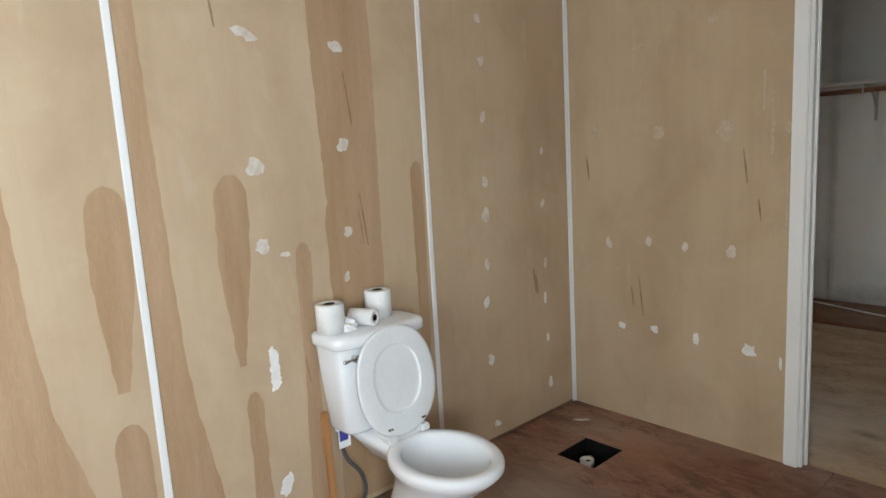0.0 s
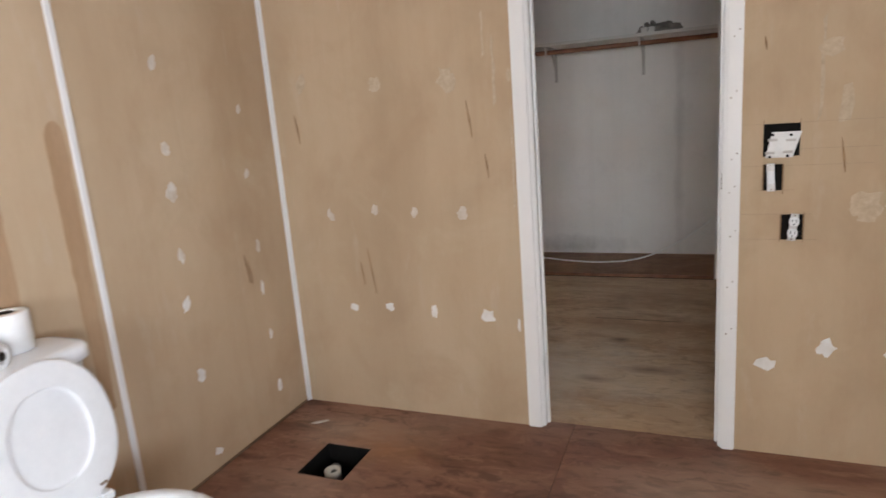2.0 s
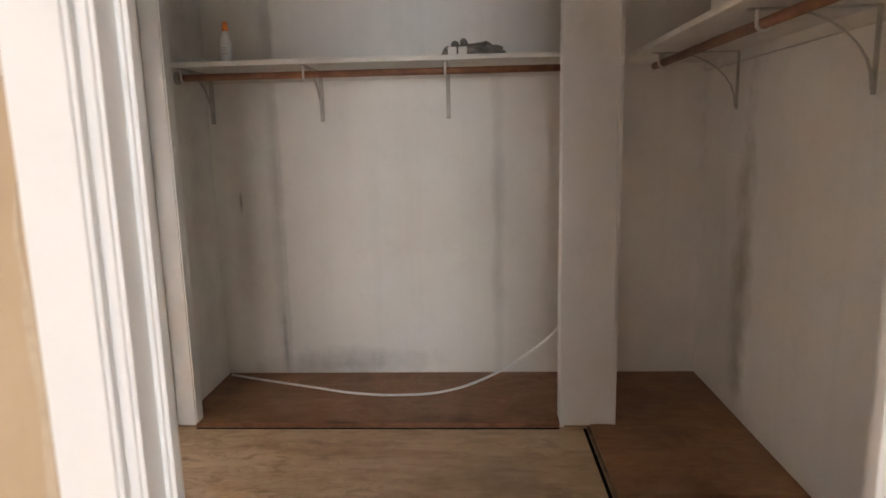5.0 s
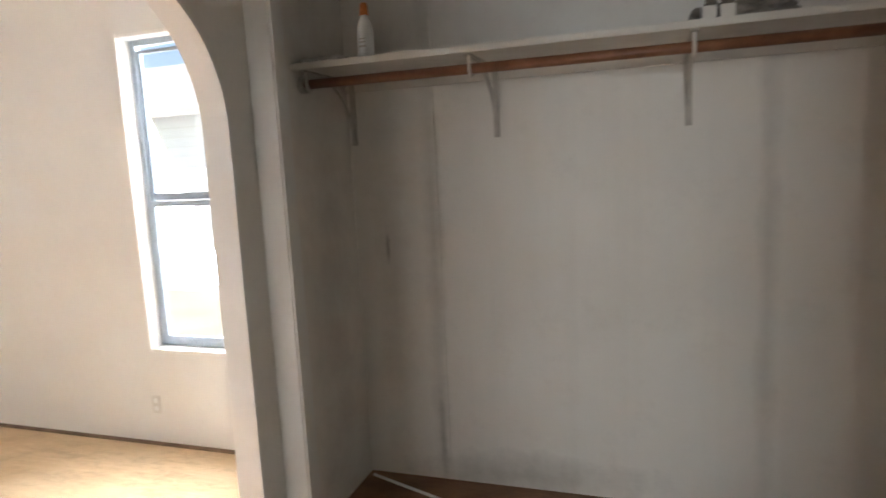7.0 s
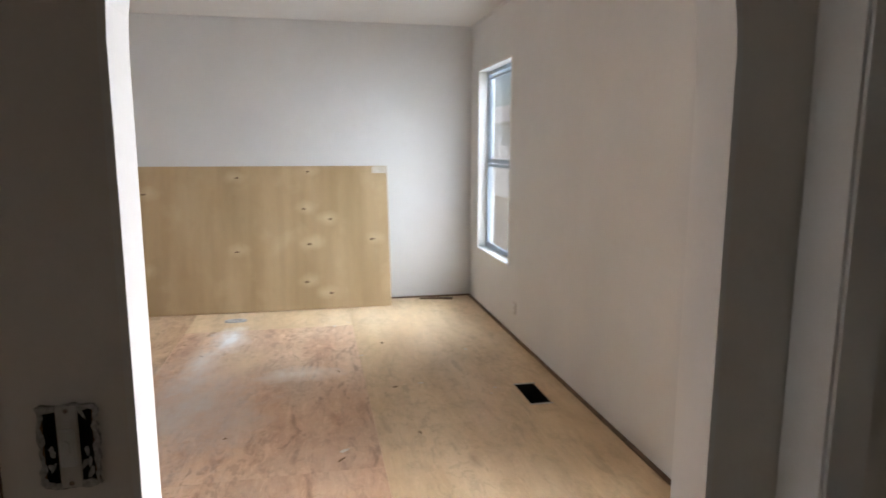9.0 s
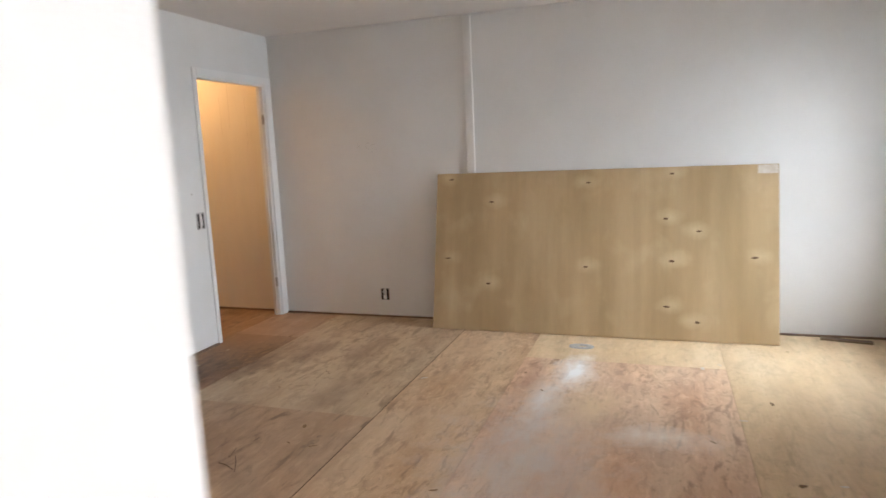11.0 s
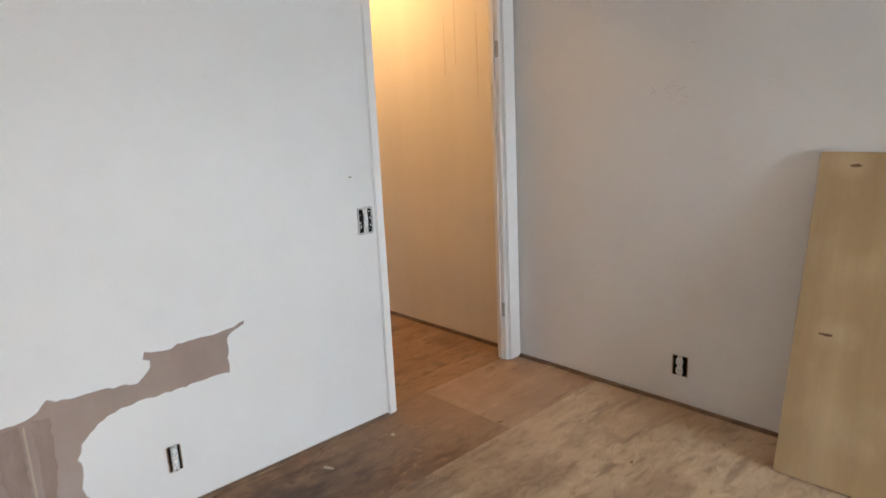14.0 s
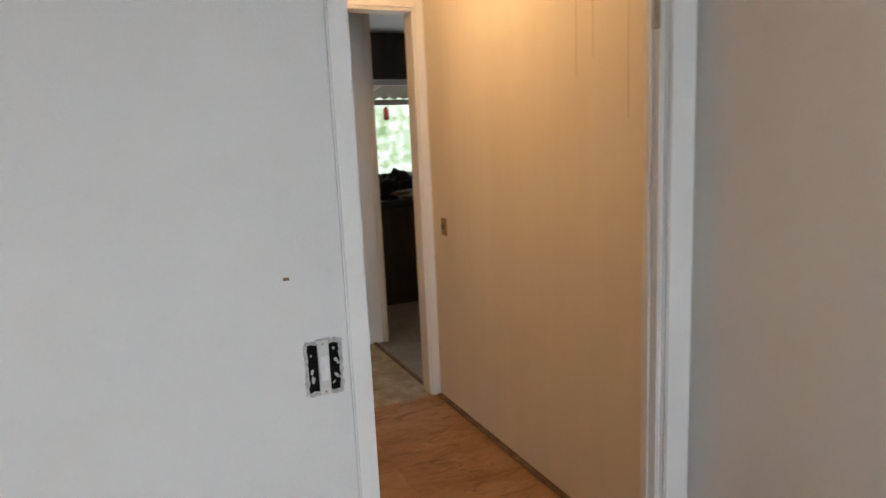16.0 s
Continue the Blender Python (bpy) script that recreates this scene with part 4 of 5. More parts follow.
# ---- windows ----
def window(name, x0, x1, z0, z1, y, label):
    root = structure(boxes(name, [((x0, y - .004, z0), (x0 + .016, y + .12, z1)), ((x1 - .016, y - .004, z0), (x1, y + .12, z1)), ((x0 + .016, y - .004, z1 - .016), (x1 - .016, y + .12, z1)),
                                  ((x0 + .016, y - .004, z0), (x1 - .016, y + .12, z0 + .018))], M_trim, bevel=.003), label, "window")
    a, b, c, d = x0 + .016, x1 - .016, z0 + .018, z1 - .016
    mid = 1.222
    f = y + .075
    boxes("outer_frame", [((a, f, c), (a + .028, f + .04, d)), ((b - .028, f, c), (b, f + .04, d)), ((a + .028, f, d - .028), (b - .028, f + .04, d)), ((a + .028, f, c), (b - .028, f + .04, c + .026))], M_alum, root, "grey aluminium frame", .002)
    up = boxes("upper_sash", [((a + .028, f + .016, mid), (b - .028, f + .036, mid + .034)), ((a + .028, f + .016, d - .062), (b - .028, f + .036, d - .046)), ((a + .028, f + .016, mid + .034), (a + .044, f + .036, d - .062)), ((b - .044, f + .016, mid + .034), (b - .028, f + .036, d - .062))], M_alum, root, "aluminium sash", .002)
    low = boxes("lower_sash", [((a + .028, f - .006, mid - .03), (b - .028, f + .014, mid - .004)), ((a + .028, f - .006, c + .026), (b - .028, f + .014, c + .05)), ((a + .028, f - .006, c + .05), (a + .05, f + .014, mid - .03)), ((b - .05, f - .006, c + .05), (b - .028, f + .014, mid - .03))], M_alum, root, "aluminium sash", .002)
    for host, za, zb, yy in ((up, mid + .034, d - .03, f + .026), (low, c + .05, mid - .03, f + .004)):
        p = boxes("pane", [((a + .04, yy - .002, za), (b - .04, yy + .002, zb))], M_glass, host)
        p.visible_shadow = False
    boxes("latch", [(((a + b) / 2 - .03, f - .016, mid - .012), ((a + b) / 2 + .03, f - .006, mid))], M_alum, low, "", .002)
    return root


window("window_1", *W1, *WZ, YN, "tall white-framed sash window, bright outside")
window("window_2", *W2, *WZ, YN, "tall white-framed sash window near the corner")
wb = structure(boxes("window_3", [((2.19, .40, .9), (2.30, .42, 2.0)), ((2.19, 1.48, .9), (2.30, 1.50, 2.0)), ((2.19, .42, 1.98), (2.30, 1.48, 2.0)), ((2.19, .42, .9), (2.30, 1.48, .92))], M_trim), "white frame of an assumed, unseen bathroom window", "window")


# frame of the added, unseen south window
structure(boxes("window_5", [((.30, -.18, .92), (.32, -.09, 1.98)), ((1.38, -.18, .92), (1.40, -.09, 1.98)), ((.32, -.18, 1.96), (1.38, -.09, 1.98)), ((.32, -.18, .92), (1.38, -.09, .94))], M_trim), "white frame of an assumed, unseen bathroom window", "window")


# ---- wall devices ----
def device(name, frame_m, u, v, w, h, kind, label, tilt=0.0, shift=0.0, group=""):
    """An electrical box without its cover plate: black panel for the shaded box, strap and rocker or receptacle."""
    root = thing(name, label, "outlet" if kind == "outlet" else "light switch", group=group)
    root.matrix_world = frame_m @ pose(u, v, 0)
    # no recess is cut; flat black stands for the shade inside
    boxes("wall_box", [((-w / 2, -h / 2, 0), (w / 2, h / 2, .0035))], M_black, root, "flat black panel for the shade in the open wall box")
    for s in (-1, 1):
        boxes("box_rim", [((s * w / 2 - .002, -h / 2, .0035), (s * w / 2 + .002, h / 2, .0055))], M_mark, root)
    bm = bmesh.new()
    box(bm, (-.0125, -h * .54, .004), (.0125, h * .54, .0065))
    soften(bm, .004, 2)
    strap = part("strap", bm, M_galv, root, "white-painted metal strap")
    strap.matrix_local = pose(shift, 0, 0, 0, 0, tilt)
    if kind == "outlet":
        for s in (-1, 1):
            bm = bmesh.new()
            rings(bm, [(0, s * h * .23, .006, w * .23, h * .17, 3.2), (0, s * h * .23, .013, w * .23, h * .17, 3.2), (0, s * h * .23, .0145, w * .20, h * .15, 3.2)], 24)
            part("socket", bm, M_plastic, strap)
            for dx in (-.006, .006):
                boxes("slot", [((dx - .0011, s * h * .23 - .001, .0135), (dx + .0011, s * h * .23 + .008, .0150))], M_black, strap)
            bm = bmesh.new()
            rod(bm, (0, s * h * .23 - .008, .0135), (0, s * h * .23 - .008, .0150), .0024, 8)
            part("earth_hole", bm, M_black, strap)
    else:
        boxes("switch_body", [((-.0095, -h * .24, .006), (.0095, h * .24, .0125))], M_plastic, strap, "", .002)
        boxes("toggle", [((-.004, -.006, .0125), (.004, .012, .021))], M_plastic, strap, "", .002)
    for s in (-1, 1):
        bm = bmesh.new()
        rod(bm, (0, s * h * .47, .0065), (0, s * h * .47, .0082), .003, 10)
        part("screw", bm, M_chrome, strap)
    return root


def splash(root, w, h, seed):
    """Crust of dried wall paint along the edge of an open box."""
    for k, (x0, y0, x1, y1) in enumerate(((-w * .56, -h * .5, -w * .47, h * .5), (w * .47, -h * .5, w * .56, h * .5), (-w * .5, h * .46, w * .5, h * .54), (-w * .5, -h * .54, w * .5, -h * .46))):
        bm = bmesh.new()
        ragged(bm, Matrix.Identity(4), [(x0, y0), (x1, y0), (x1, y1), (x0, y1)], .0062, .0022, .006, seed + k)
        part("paint_crust", bm, M_crust, root, "greyed dried paint")
    rng = random.Random(seed * 11)
    for k in range(9):
        bm = bmesh.new()
        s_ = (-1) ** k
        ragged(bm, Matrix.Identity(4), oval(s_ * rng.uniform(.26, .44) * w, rng.uniform(-.45, .45) * h, rng.uniform(.0015, .004), rng.uniform(.003, .010), 7, rng.uniform(-.7, .7), rng), .0040, .0008, .004, seed + k)
        part("paint_fleck", bm, M_crust, root)


g = "open electrical boxes"
device("outlet", ON_B, .7925, .830, .066, .084, "outlet", "white receptacle in an open dark wall box", -6, .004, g)
device("light_switch", ON_B, .732, .996, .058, .085, "switch", "white toggle switch hanging in an open wall box", 3, -.006, g)
d = device("light_switch", ON_S, 4.966, .946, .072, .112, "switch", "paint-splashed switch in an open wall box beside the door", 0, 0, g)
splash(d, .072, .112, 3)
device("outlet", ON_S, 4.03, .202, .046, .098, "outlet", "white receptacle in an open wall box", 0, 0, g)
device("outlet", ON_W, 3.760, .193, .070, .096, "outlet", "white receptacle in an open wall box", 0, 0, g)
ON_ARCH = plane_frame((XA, 0, 0), (0, 1, 0), (0, 0, 1))
d = device("light_switch", ON_ARCH, 5.780, .985, .060, .100, "switch", "paint-splashed switch in an open wall box beside the arch", 0, 0, g)
splash(d, .06, .10, 5)
box2 = thing("junction_box", "open dark wall box with loose yellowish wires", "junction box", group=g)
box2.matrix_world = ON_ARCH @ pose(5.752, .832, 0)
# flat black in place of the box's shaded inside
boxes("wall_box", [((-.028, -.045, 0), (.028, .045, .004))], M_black, box2)
for k, x in enumerate((-.012, 0, .012)):
    tube("wire", [(x, -.03, .004), (x + .006, 0, .012), (x - .004, .03, .005)], .0035, plain("wire_nut", (.55, .42, .08), .5) if k == 0 else M_stick, box2)
hs = thing("light_switch", "brass-plated toggle switch on the hall wall", "light switch")
hs.matrix_world = plane_frame((-6.03, 0, 0), (0, 1, 0), (0, 0, 1)) @ pose(1.10, .965, 0)
boxes("cover", [((-.03, -.045, 0), (.03, .045, .005))], plain("brass", (.45, .30, .12), .35, .8), hs, "", .002)
boxes("toggle", [((-.005, -.012, .005), (.005, .012, .016))], M_strip, hs)
for x in (-4.658, -2.392):
    pl = thing("outlet", "white outlet with a plain cover plate near the floor", "outlet", group="north wall outlets")
    pl.matrix_world = ON_N @ pose(x, .207, 0)
    boxes("cover", [((-.026, -.046, 0), (.026, .046, .005))], M_galv, pl, "", .002)
    for s in (-1, 1):
        bm = bmesh.new()
        rings(bm, [(0, s * .02, .005, .013, .012, 3), (0, s * .02, .0065, .013, .012, 3)], 16)
        part("socket", bm, M_plastic, pl)

# mounting plate hanging in the largest cut-out
plate = thing("metal_plate", "white-painted metal mounting plate hanging askew in a cut-out", "mounting plate")
plate.matrix_world = ON_B @ pose(.7535, 1.116, 0)
# opening is not cut, its shade is a black panel
boxes("cut_out", [((-.0525, -.052, 0), (.0525, .052, .0035))], M_black, plate, "flat black panel for the shade in a rectangular cut-out")
bm = bmesh.new()
vs = [bm.verts.new((x, y, z)) for z in (.006, .009) for x, y in ((-.046, -.056), (.032, -.056), (.057, .026), (-.028, .026))]
for q in ((3, 2, 1, 0), (4, 5, 6, 7), (0, 1, 5, 4), (1, 2, 6, 5), (2, 3, 7, 6), (3, 0, 4, 7)):
    bm.faces.new([vs[k] for k in q])
face = part("plate", bm, M_galv, plate, "white-painted steel plate")
for x, y in ((-.026, .001), (.026, -.001), (-.034, -.040), (.018, -.038)):
    boxes("tab", [((x - .014, y - .004, .009), (x + .014, y + .004, .012))], M_bracket, face, "", .001)
    bm = bmesh.new()
    rod(bm, (x, y + .016 * (1 if y > -.02 else -.8), .0088), (x, y + .016 * (1 if y > -.02 else -.8), .0096), .0045, 12)
    part("hole", bm, M_black, face)

# ---- torn paper on the south wall ----
bm = bmesh.new()
ragged(bm, ON_S, [(2.3, .004), (3.815, .004), (3.79, .035), (3.762, .045), (3.765, .085), (3.738, .10), (3.742, .17), (3.722, .22), (3.74, .27), (3.73, .33), (3.76, .395), (3.82, .44), (3.90, .460), (4.276, .462), (4.281, .60),
                  (4.36, .640), (4.352, .644), (4.25, .622), (4.10, .628), (4.07, .612), (3.985, .632), (3.972, .605), (3.998, .592), (3.99, .556), (3.945, .528), (3.78, .548), (3.70, .545), (3.672, .562), (3.64, .53), (3.61, .515), (3.23, .514), (3.05, .535), (2.6, .52), (2.3, .47)],
       .0016, .0045, .018, 4)
part("torn_patch", bm, M_peeled, wall_south, "brown torn wallboard paper")
boxes("torn_seam", [((-3.5995, YS + .0008, .03), (-3.5965, YS + .0026, .50))], M_glue, wall_south)
for n, poly in enumerate(([(3.618, .12), (3.632, .20), (3.64, .16), (3.668, .33), (3.672, .50), (3.622, .51)], [(3.515, .34), (3.545, .22), (3.575, .27), (3.588, .10), (3.588, .505), (3.52, .50)], [(3.606, .02), (3.616, .02), (3.618, .22), (3.608, .24)])):
    bm = bmesh.new()
    ragged(bm, ON_S, poly, .0021, .004, .02, n)
    part("torn_layer", bm, M_torn, wall_south)
for u, v, r in ((4.904, 1.144, .006), (4.45, 1.86, .005), (4.44, 1.83, .004)):
    boxes("screw_hole", [((-u - r, YS, v - r * .5), (-u + r, YS + .002, v + r * .5))], M_mark, wall_south)

# ---- toilet ----
toilet = thing("toilet", "white porcelain toilet with raised seat and lid, used", "toilet", (XA + .012, 3.100, 0))
bm = bmesh.new()
rings(bm, [(.35, 0, 0, .205, .105, 2.6), (.35, 0, .03, .200, .102, 2.6), (.36, 0, .10, .170, .088), (.38, 0, .18, .155, .086), (.42, 0, .245, .160, .100), (.462, 0, .30, .182, .132),
           (.486, 0, .338, .206, .160), (.495, 0, .362, .219, .176), (.496, 0, .383, .217, .175), (.496, 0, .391, .207, .166), (.497, 0, .391, .176, .138), (.498, 0, .380, .168, .130), (.498, 0, .35, .169, .131),
           (.49, 0, .29, .145, .115), (.46, 0, .22, .095, .08), (.45, 0, .19, .05, .045)], 56)
bowl = part("bowl", bm, M_porcelain, toilet, "", True)
bm = bmesh.new()
rings(bm, [(.21, 0, .30, .12, .06, 3.5), (.18, 0, .345, .145, .085, 4), (.165, 0, .385, .145, .115, 4), (.165, 0, .398, .135, .108, 4)], 40)
part("deck", bm, M_porcelain, bowl, "", True)
bm = bmesh.new()
rings(bm, [(.105, 0, .400, .070, .150, 5), (.105, 0, .415, .080, .163, 5), (.106, 0, .58, .088, .180, 5.5), (.107, 0, .727, .094, .190, 5.5)], 48)
tank = part("tank", bm, M_porcelain, toilet, "", True)
bm = bmesh.new()
rings(bm, [(.110, 0, .727, .100, .197, 5), (.111, 0, .733, .107, .205, 5), (.111, 0, .762, .107, .205, 5), (.111, 0, .772, .099, .197, 5), (.111, 0, .775, .085, .18, 5)], 48)
part("tank_lid", bm, M_porcelain, toilet, "", True)
bm = bmesh.new()
rod(bm, (.196, -.130, .690), (.214, -.130, .690), .013, 16)
rod(bm, (.210, -.130, .690), (.222, -.180, .694), .0055, 10)
bmesh.ops.create_icosphere(bm, subdivisions=2, radius=.008, matrix=Matrix.Translation((.222, -.182, .694)))
part("flush_handle", bm, M_chrome, tank, "chrome flush handle", True)

LEAN = Matrix.Translation((.290, 0, .388)) @ Matrix.Rotation(radians(-9), 4, "Y")


def upright(bmx, sections):
    """Flat oval pieces, drawn lying and then stood up on the hinge line."""
    rings(bmx, sections, 56)
    turn = LEAN @ Matrix(((0, 0, 1, 0), (0, 1, 0, 0), (1, 0, 0, 0), (0, 0, 0, 1)))
    bmesh.ops.transform(bmx, matrix=turn, verts=bmx.verts)
    bmesh.ops.recalc_face_normals(bmx, faces=bmx.faces)


bm = bmesh.new()
upright(bm, [(.205, 0, -.014, .180, .154, 2.3), (.205, 0, -.010, .186, .160, 2.3), (.205, 0, -.002, .186, .160, 2.3), (.205, 0, 0, .178, .152, 2.3)])
part("seat_cover", bm, M_plastic, toilet, "", True)
bm = bmesh.new()
upright(bm, [(.205, 0, .003, .190, .165, 2.25), (.205, 0, .004, .194, .169, 2.25), (.205, 0, .009, .195, .170, 2.25), (.205, 0, .0125, .192, .167, 2.25), (.205, 0, .0135, .185, .160, 2.25), (.212, 0, .0135, .126, .108, 2.2), (.212, 0, .0130, .122, .104, 2.2), (.212, 0, .0125, .121, .103, 2.2), (.212, 0, .0050, .1195, .1015, 2.2), (.212, 0, .0042, .118, .100, 2.2), (.212, 0, .0040, .110, .093, 2.2), (.212, 0, .0040, .02, .02, 2.2)])
seat = part("seat", bm, M_plastic, toilet, "", True)
for s in (-1, 1):
    bm = bmesh.new()
    box(bm, (.245, s * .075 - .020, .388), (.318, s * .075 + .020, .414))
    soften(bm, .006, 3)
    part("hinge", bm, M_plastic, seat)
    for dz in (0, .022):
        bm = bmesh.new()
        rod(bm, (.305, s * .075 - .006 + dz * .5, .440), (.311, s * .075 - .006 + dz * .5, .440), .0035, 8)
        part("hinge_screw", bm, M_strip, seat)
tube("supply_hose", [(.06, -.13, .425), (.06, -.13, .36), (.075, -.12, .28), (.09, -.07, .20), (.095, -.06, .12), (.06, -.09, .06), (.01, -.14, .05)], .0075, M_hose, toilet, "dark grey braided supply hose")
bm = bmesh.new()
rod(bm, (.06, -.13, .385), (.06, -.13, .428), .016, 8)
part("hose_nut", bm, M_plastic, toilet)
boxes("paper_tag", [((.085, -.152, .325), (.0865, -.102, .405))], M_paper, toilet, "white tag with blue print")
boxes("tag_print", [((.0866, -.148, .352), (.0870, -.112, .395))], M_blue, toilet, "blue printed block")
for s in (-1, 1):
    bm = bmesh.new()
    rings(bm, [(.40, s * .098, 0, .018, .018), (.40, s * .098, .012, .016, .016), (.40, s * .098, .02, .006, .006)], 16)
    part("bolt_cap", bm, M_plastic, toilet)

# paper rolls on the tank
roll = thing("toilet_roll", "white toilet paper roll on the toilet tank", "toilet paper", (XA + .117, 2.945, .775), "rolls on the tank")
bm = bmesh.new()
rings(bm, [(0, 0, .001, .050, .050), (0, 0, .100, .051, .051), (0, 0, .103, .049, .049), (0, 0, .103, .021, .021), (0, 0, .060, .020, .020)], 32)
part("paper", bm, M_paper, roll, "", True)
bm = bmesh.new()
rings(bm, [(0, 0, .05, .0195, .0195), (0, 0, .1036, .0195, .0195), (0, 0, .1036, .018, .018), (0, 0, .05, .018, .018)], 20, caps=(False, False))
part("core", bm, M_core, roll, "dark cardboard core")
bm = bmesh.new()
rings(bm, [(0, 0, .0995, .0178, .0178), (0, 0, .1005, .0178, .0178)], 20)
part("core_shadow", bm, M_black, roll)
copy_thing(roll, pose(XA + .075, 3.185, .775, 0, 0, 20))
copy_thing(roll, pose(XA + .085, 3.055, .8055, 0, 90, 20) @ Matrix.Diagonal((.60, .60, 1.0, 1)))


def crumple(name, centre, size, material, label, category, seed, sides=4):
    """A wad: a low dome pushed about by noise."""
    bmx = bmesh.new()
    bmesh.ops.create_icosphere(bmx, subdivisions=sides, radius=1)
    for v in bmx.verts:
        n = noise.noise(v.co * 2.3 + Vector((seed, 0, 0))) * .45 + noise.noise(v.co * 6 + Vector((0, seed, 0))) * .22
        v.co *= 1 + n
        v.co = Vector((v.co.x * size[0], v.co.y * size[1], max(v.co.z, -.35) * size[2]))
    low = min(v.co.z for v in bmx.verts)
    for v in bmx.verts:
        v.co.z -= low
    ob = part(name, bmx, material, None, label)
    ob.location = centre
    return tagged(ob, "", category)


crumple("loose_paper", (XA + .10, 2.995, .775), (.075, .045, .030), M_paper, "loose crumpled sheets of toilet paper on the tank", "paper", 3)

stick = thing("wooden_stick", "orange-brown wooden stick leaning on the wall beside the tank", "stick", (XA + .055, 2.935, 0))
bm = bmesh.new()
box(bm, (-.012, -.013, 0), (.012, .013, .455))
soften(bm, .004, 2)
s_ = part("shaft", bm, M_stick, stick)
s_.matrix_local = pose(0, 0, 0, 0, -3, 0)

# drain hole: black lining added for its shade, and the pipe stub in it
drain = thing("drain_pipe", "pale plastic drain pipe stub in a square floor hole", "pipe", (-.79, 4.03, -.30))
dx, dy = (DRAIN[1] - DRAIN[0]) / 2, (DRAIN[3] - DRAIN[2]) / 2
boxes("hole_lining", [((-dx, -dy + .024, 0), (-dx + .003, dy + .024, .296)), ((dx - .003, -dy + .024, 0), (dx, dy + .024, .296)), ((-dx + .003, dy + .021, 0), (dx - .003, dy + .024, .296)), ((-dx + .003, -dy + .024, 0), (dx - .003, -dy + .027, .296))], M_black, drain, "black lining added for the shade in the floor hole")
bm = bmesh.new()
rings(bm, [(0, 0, 0, .026, .026), (0, 0, .235, .026, .026), (0, 0, .235, .031, .031), (0, 0, .275, .031, .031), (0, 0, .275, .024, .024), (0, 0, .12, .022, .022)], 28, caps=(True, True))
part("pipe", bm, M_pipe, drain, "", True)
tube("trap", [(-.05, .06, 0), (-.05, .06, .20), (-.02, .05, .245), (0, .0, .22)], .022, M_hose, drain, "black bend pipe")
bm = bmesh.new()
ragged(bm, plane_frame((0, 0, 0), (1, 0, 0), (0, 1, 0)), oval(-1.02, 4.31, .035, .010, 8, .6, random.Random(2)), .004, .002, .01, 9)
tagged(part("wood_chip", bm, M_filler, None, "pale scrap chip lying on the bathroom floor"), "", "scrap")

# ---- closet ----
def bracket(host, x, y_wall, z_top, reach, hook=True, along="y"):
    """Steel shelf-and-rod bracket: upright, arm, curved brace and rod hook."""
    t = .011
    bmx = bmesh.new()
    box(bmx, (x - t, y_wall - .005, z_top - .255), (x + t, y_wall - .0005, z_top))
    box(bmx, (x - t, y_wall - reach, z_top - .005), (x + t, y_wall - .005, z_top - .0005))
    pts = [(y_wall - .004 - (reach * .80) * (1 - math.cos(math.pi / 2 * k / 8)), z_top - .245 + .24 * math.sin(math.pi / 2 * k / 8)) for k in range(9)]
    for (ya, za), (yb, zb) in zip(pts, pts[1:]):
        vs4 = [bmx.verts.new(c) for c in ((x - .007, ya, za), (x + .007, ya, za), (x + .007, yb, zb), (x - .007, yb, zb), (x - .007, ya - .006, za + .006), (x + .007, ya - .006, za + .006), (x + .007, yb - .006, zb + .006), (x - .007, yb - .006, zb + .006))]
        for q in ((0, 1, 2, 3), (7, 6, 5, 4), (0, 3, 7, 4), (1, 5, 6, 2)):
            bmx.faces.new([vs4[k] for k in q])
    b = part("bracket", bmx, M_bracket, host, "grey painted steel bracket")
    if hook:
        yh, zh = y_wall - .33, z_top - .043
        bend = [(x, yh + .021 * math.cos(math.pi * (2 - k / 8)), zh + .021 * math.sin(math.pi * (2 - k / 8))) for k in range(9)]
        tube("rod_hook", bend + [(x, yh - .021, zh + .012), (x, yh - .021, z_top - .004)], .006, M_shelf, b, "pale painted rod hook")
    return b


SH = 1.678
shelf = thing("closet_shelf", "grimy white closet shelf board on steel brackets", "shelf", (0, 0, 0))
bm = bmesh.new()
box(bm, (XA + .002, 7.03, SH), (.80, YC - .002, SH + .022))
soften(bm, .003, 2)
part("board", bm, M_shelf, shelf)
boxes("wall_cleat", [((XA + .002, YC - .022, SH - .045), (.80, YC - .002, SH - .001))], M_shelf, shelf, "", .002)
for x in (-1.165, -.575, .095, .745):
    bracket(shelf, x, YC - .023, SH, .38)
shelf2 = thing("closet_shelf", "grimy white closet shelf along the side wall", "shelf", (0, 0, 0))
bm = bmesh.new()
box(bm, (.965, 5.0, SH), (1.428, YC - .002, SH + .022))
soften(bm, .003, 2)
part("board", bm, M_shelf, shelf2)
boxes("wall_cleat", [((1.408, 5.0, SH - .045), (1.428, YC - .003, SH - .001))], M_shelf, shelf2, "", .002)
for y in (6.0, 7.0):
    b = bracket(shelf2, 0, 0, 0, .38)
    b.matrix_local = pose(1.407, y, SH, 0, 0, -90)
for label, a, b in (("reddish-brown wooden closet rod under the shelf", (XA + .004, 7.097, SH - .043), (.82, 7.097, SH - .043)),
                    ("reddish-brown wooden closet rod along the side wall", (1.077, 5.05, SH - .043), (1.077, 7.14, SH - .043))):
    bm = bmesh.new()
    rod(bm, a, b, .0165, 20)
    tagged(part("closet_rod", bm, M_rod, None, label, True), "", "closet rod")
bm = bmesh.new()
rod(bm, (XA + .001, 7.097, SH - .043), (XA + .02, 7.097, SH - .043), .03, 20)
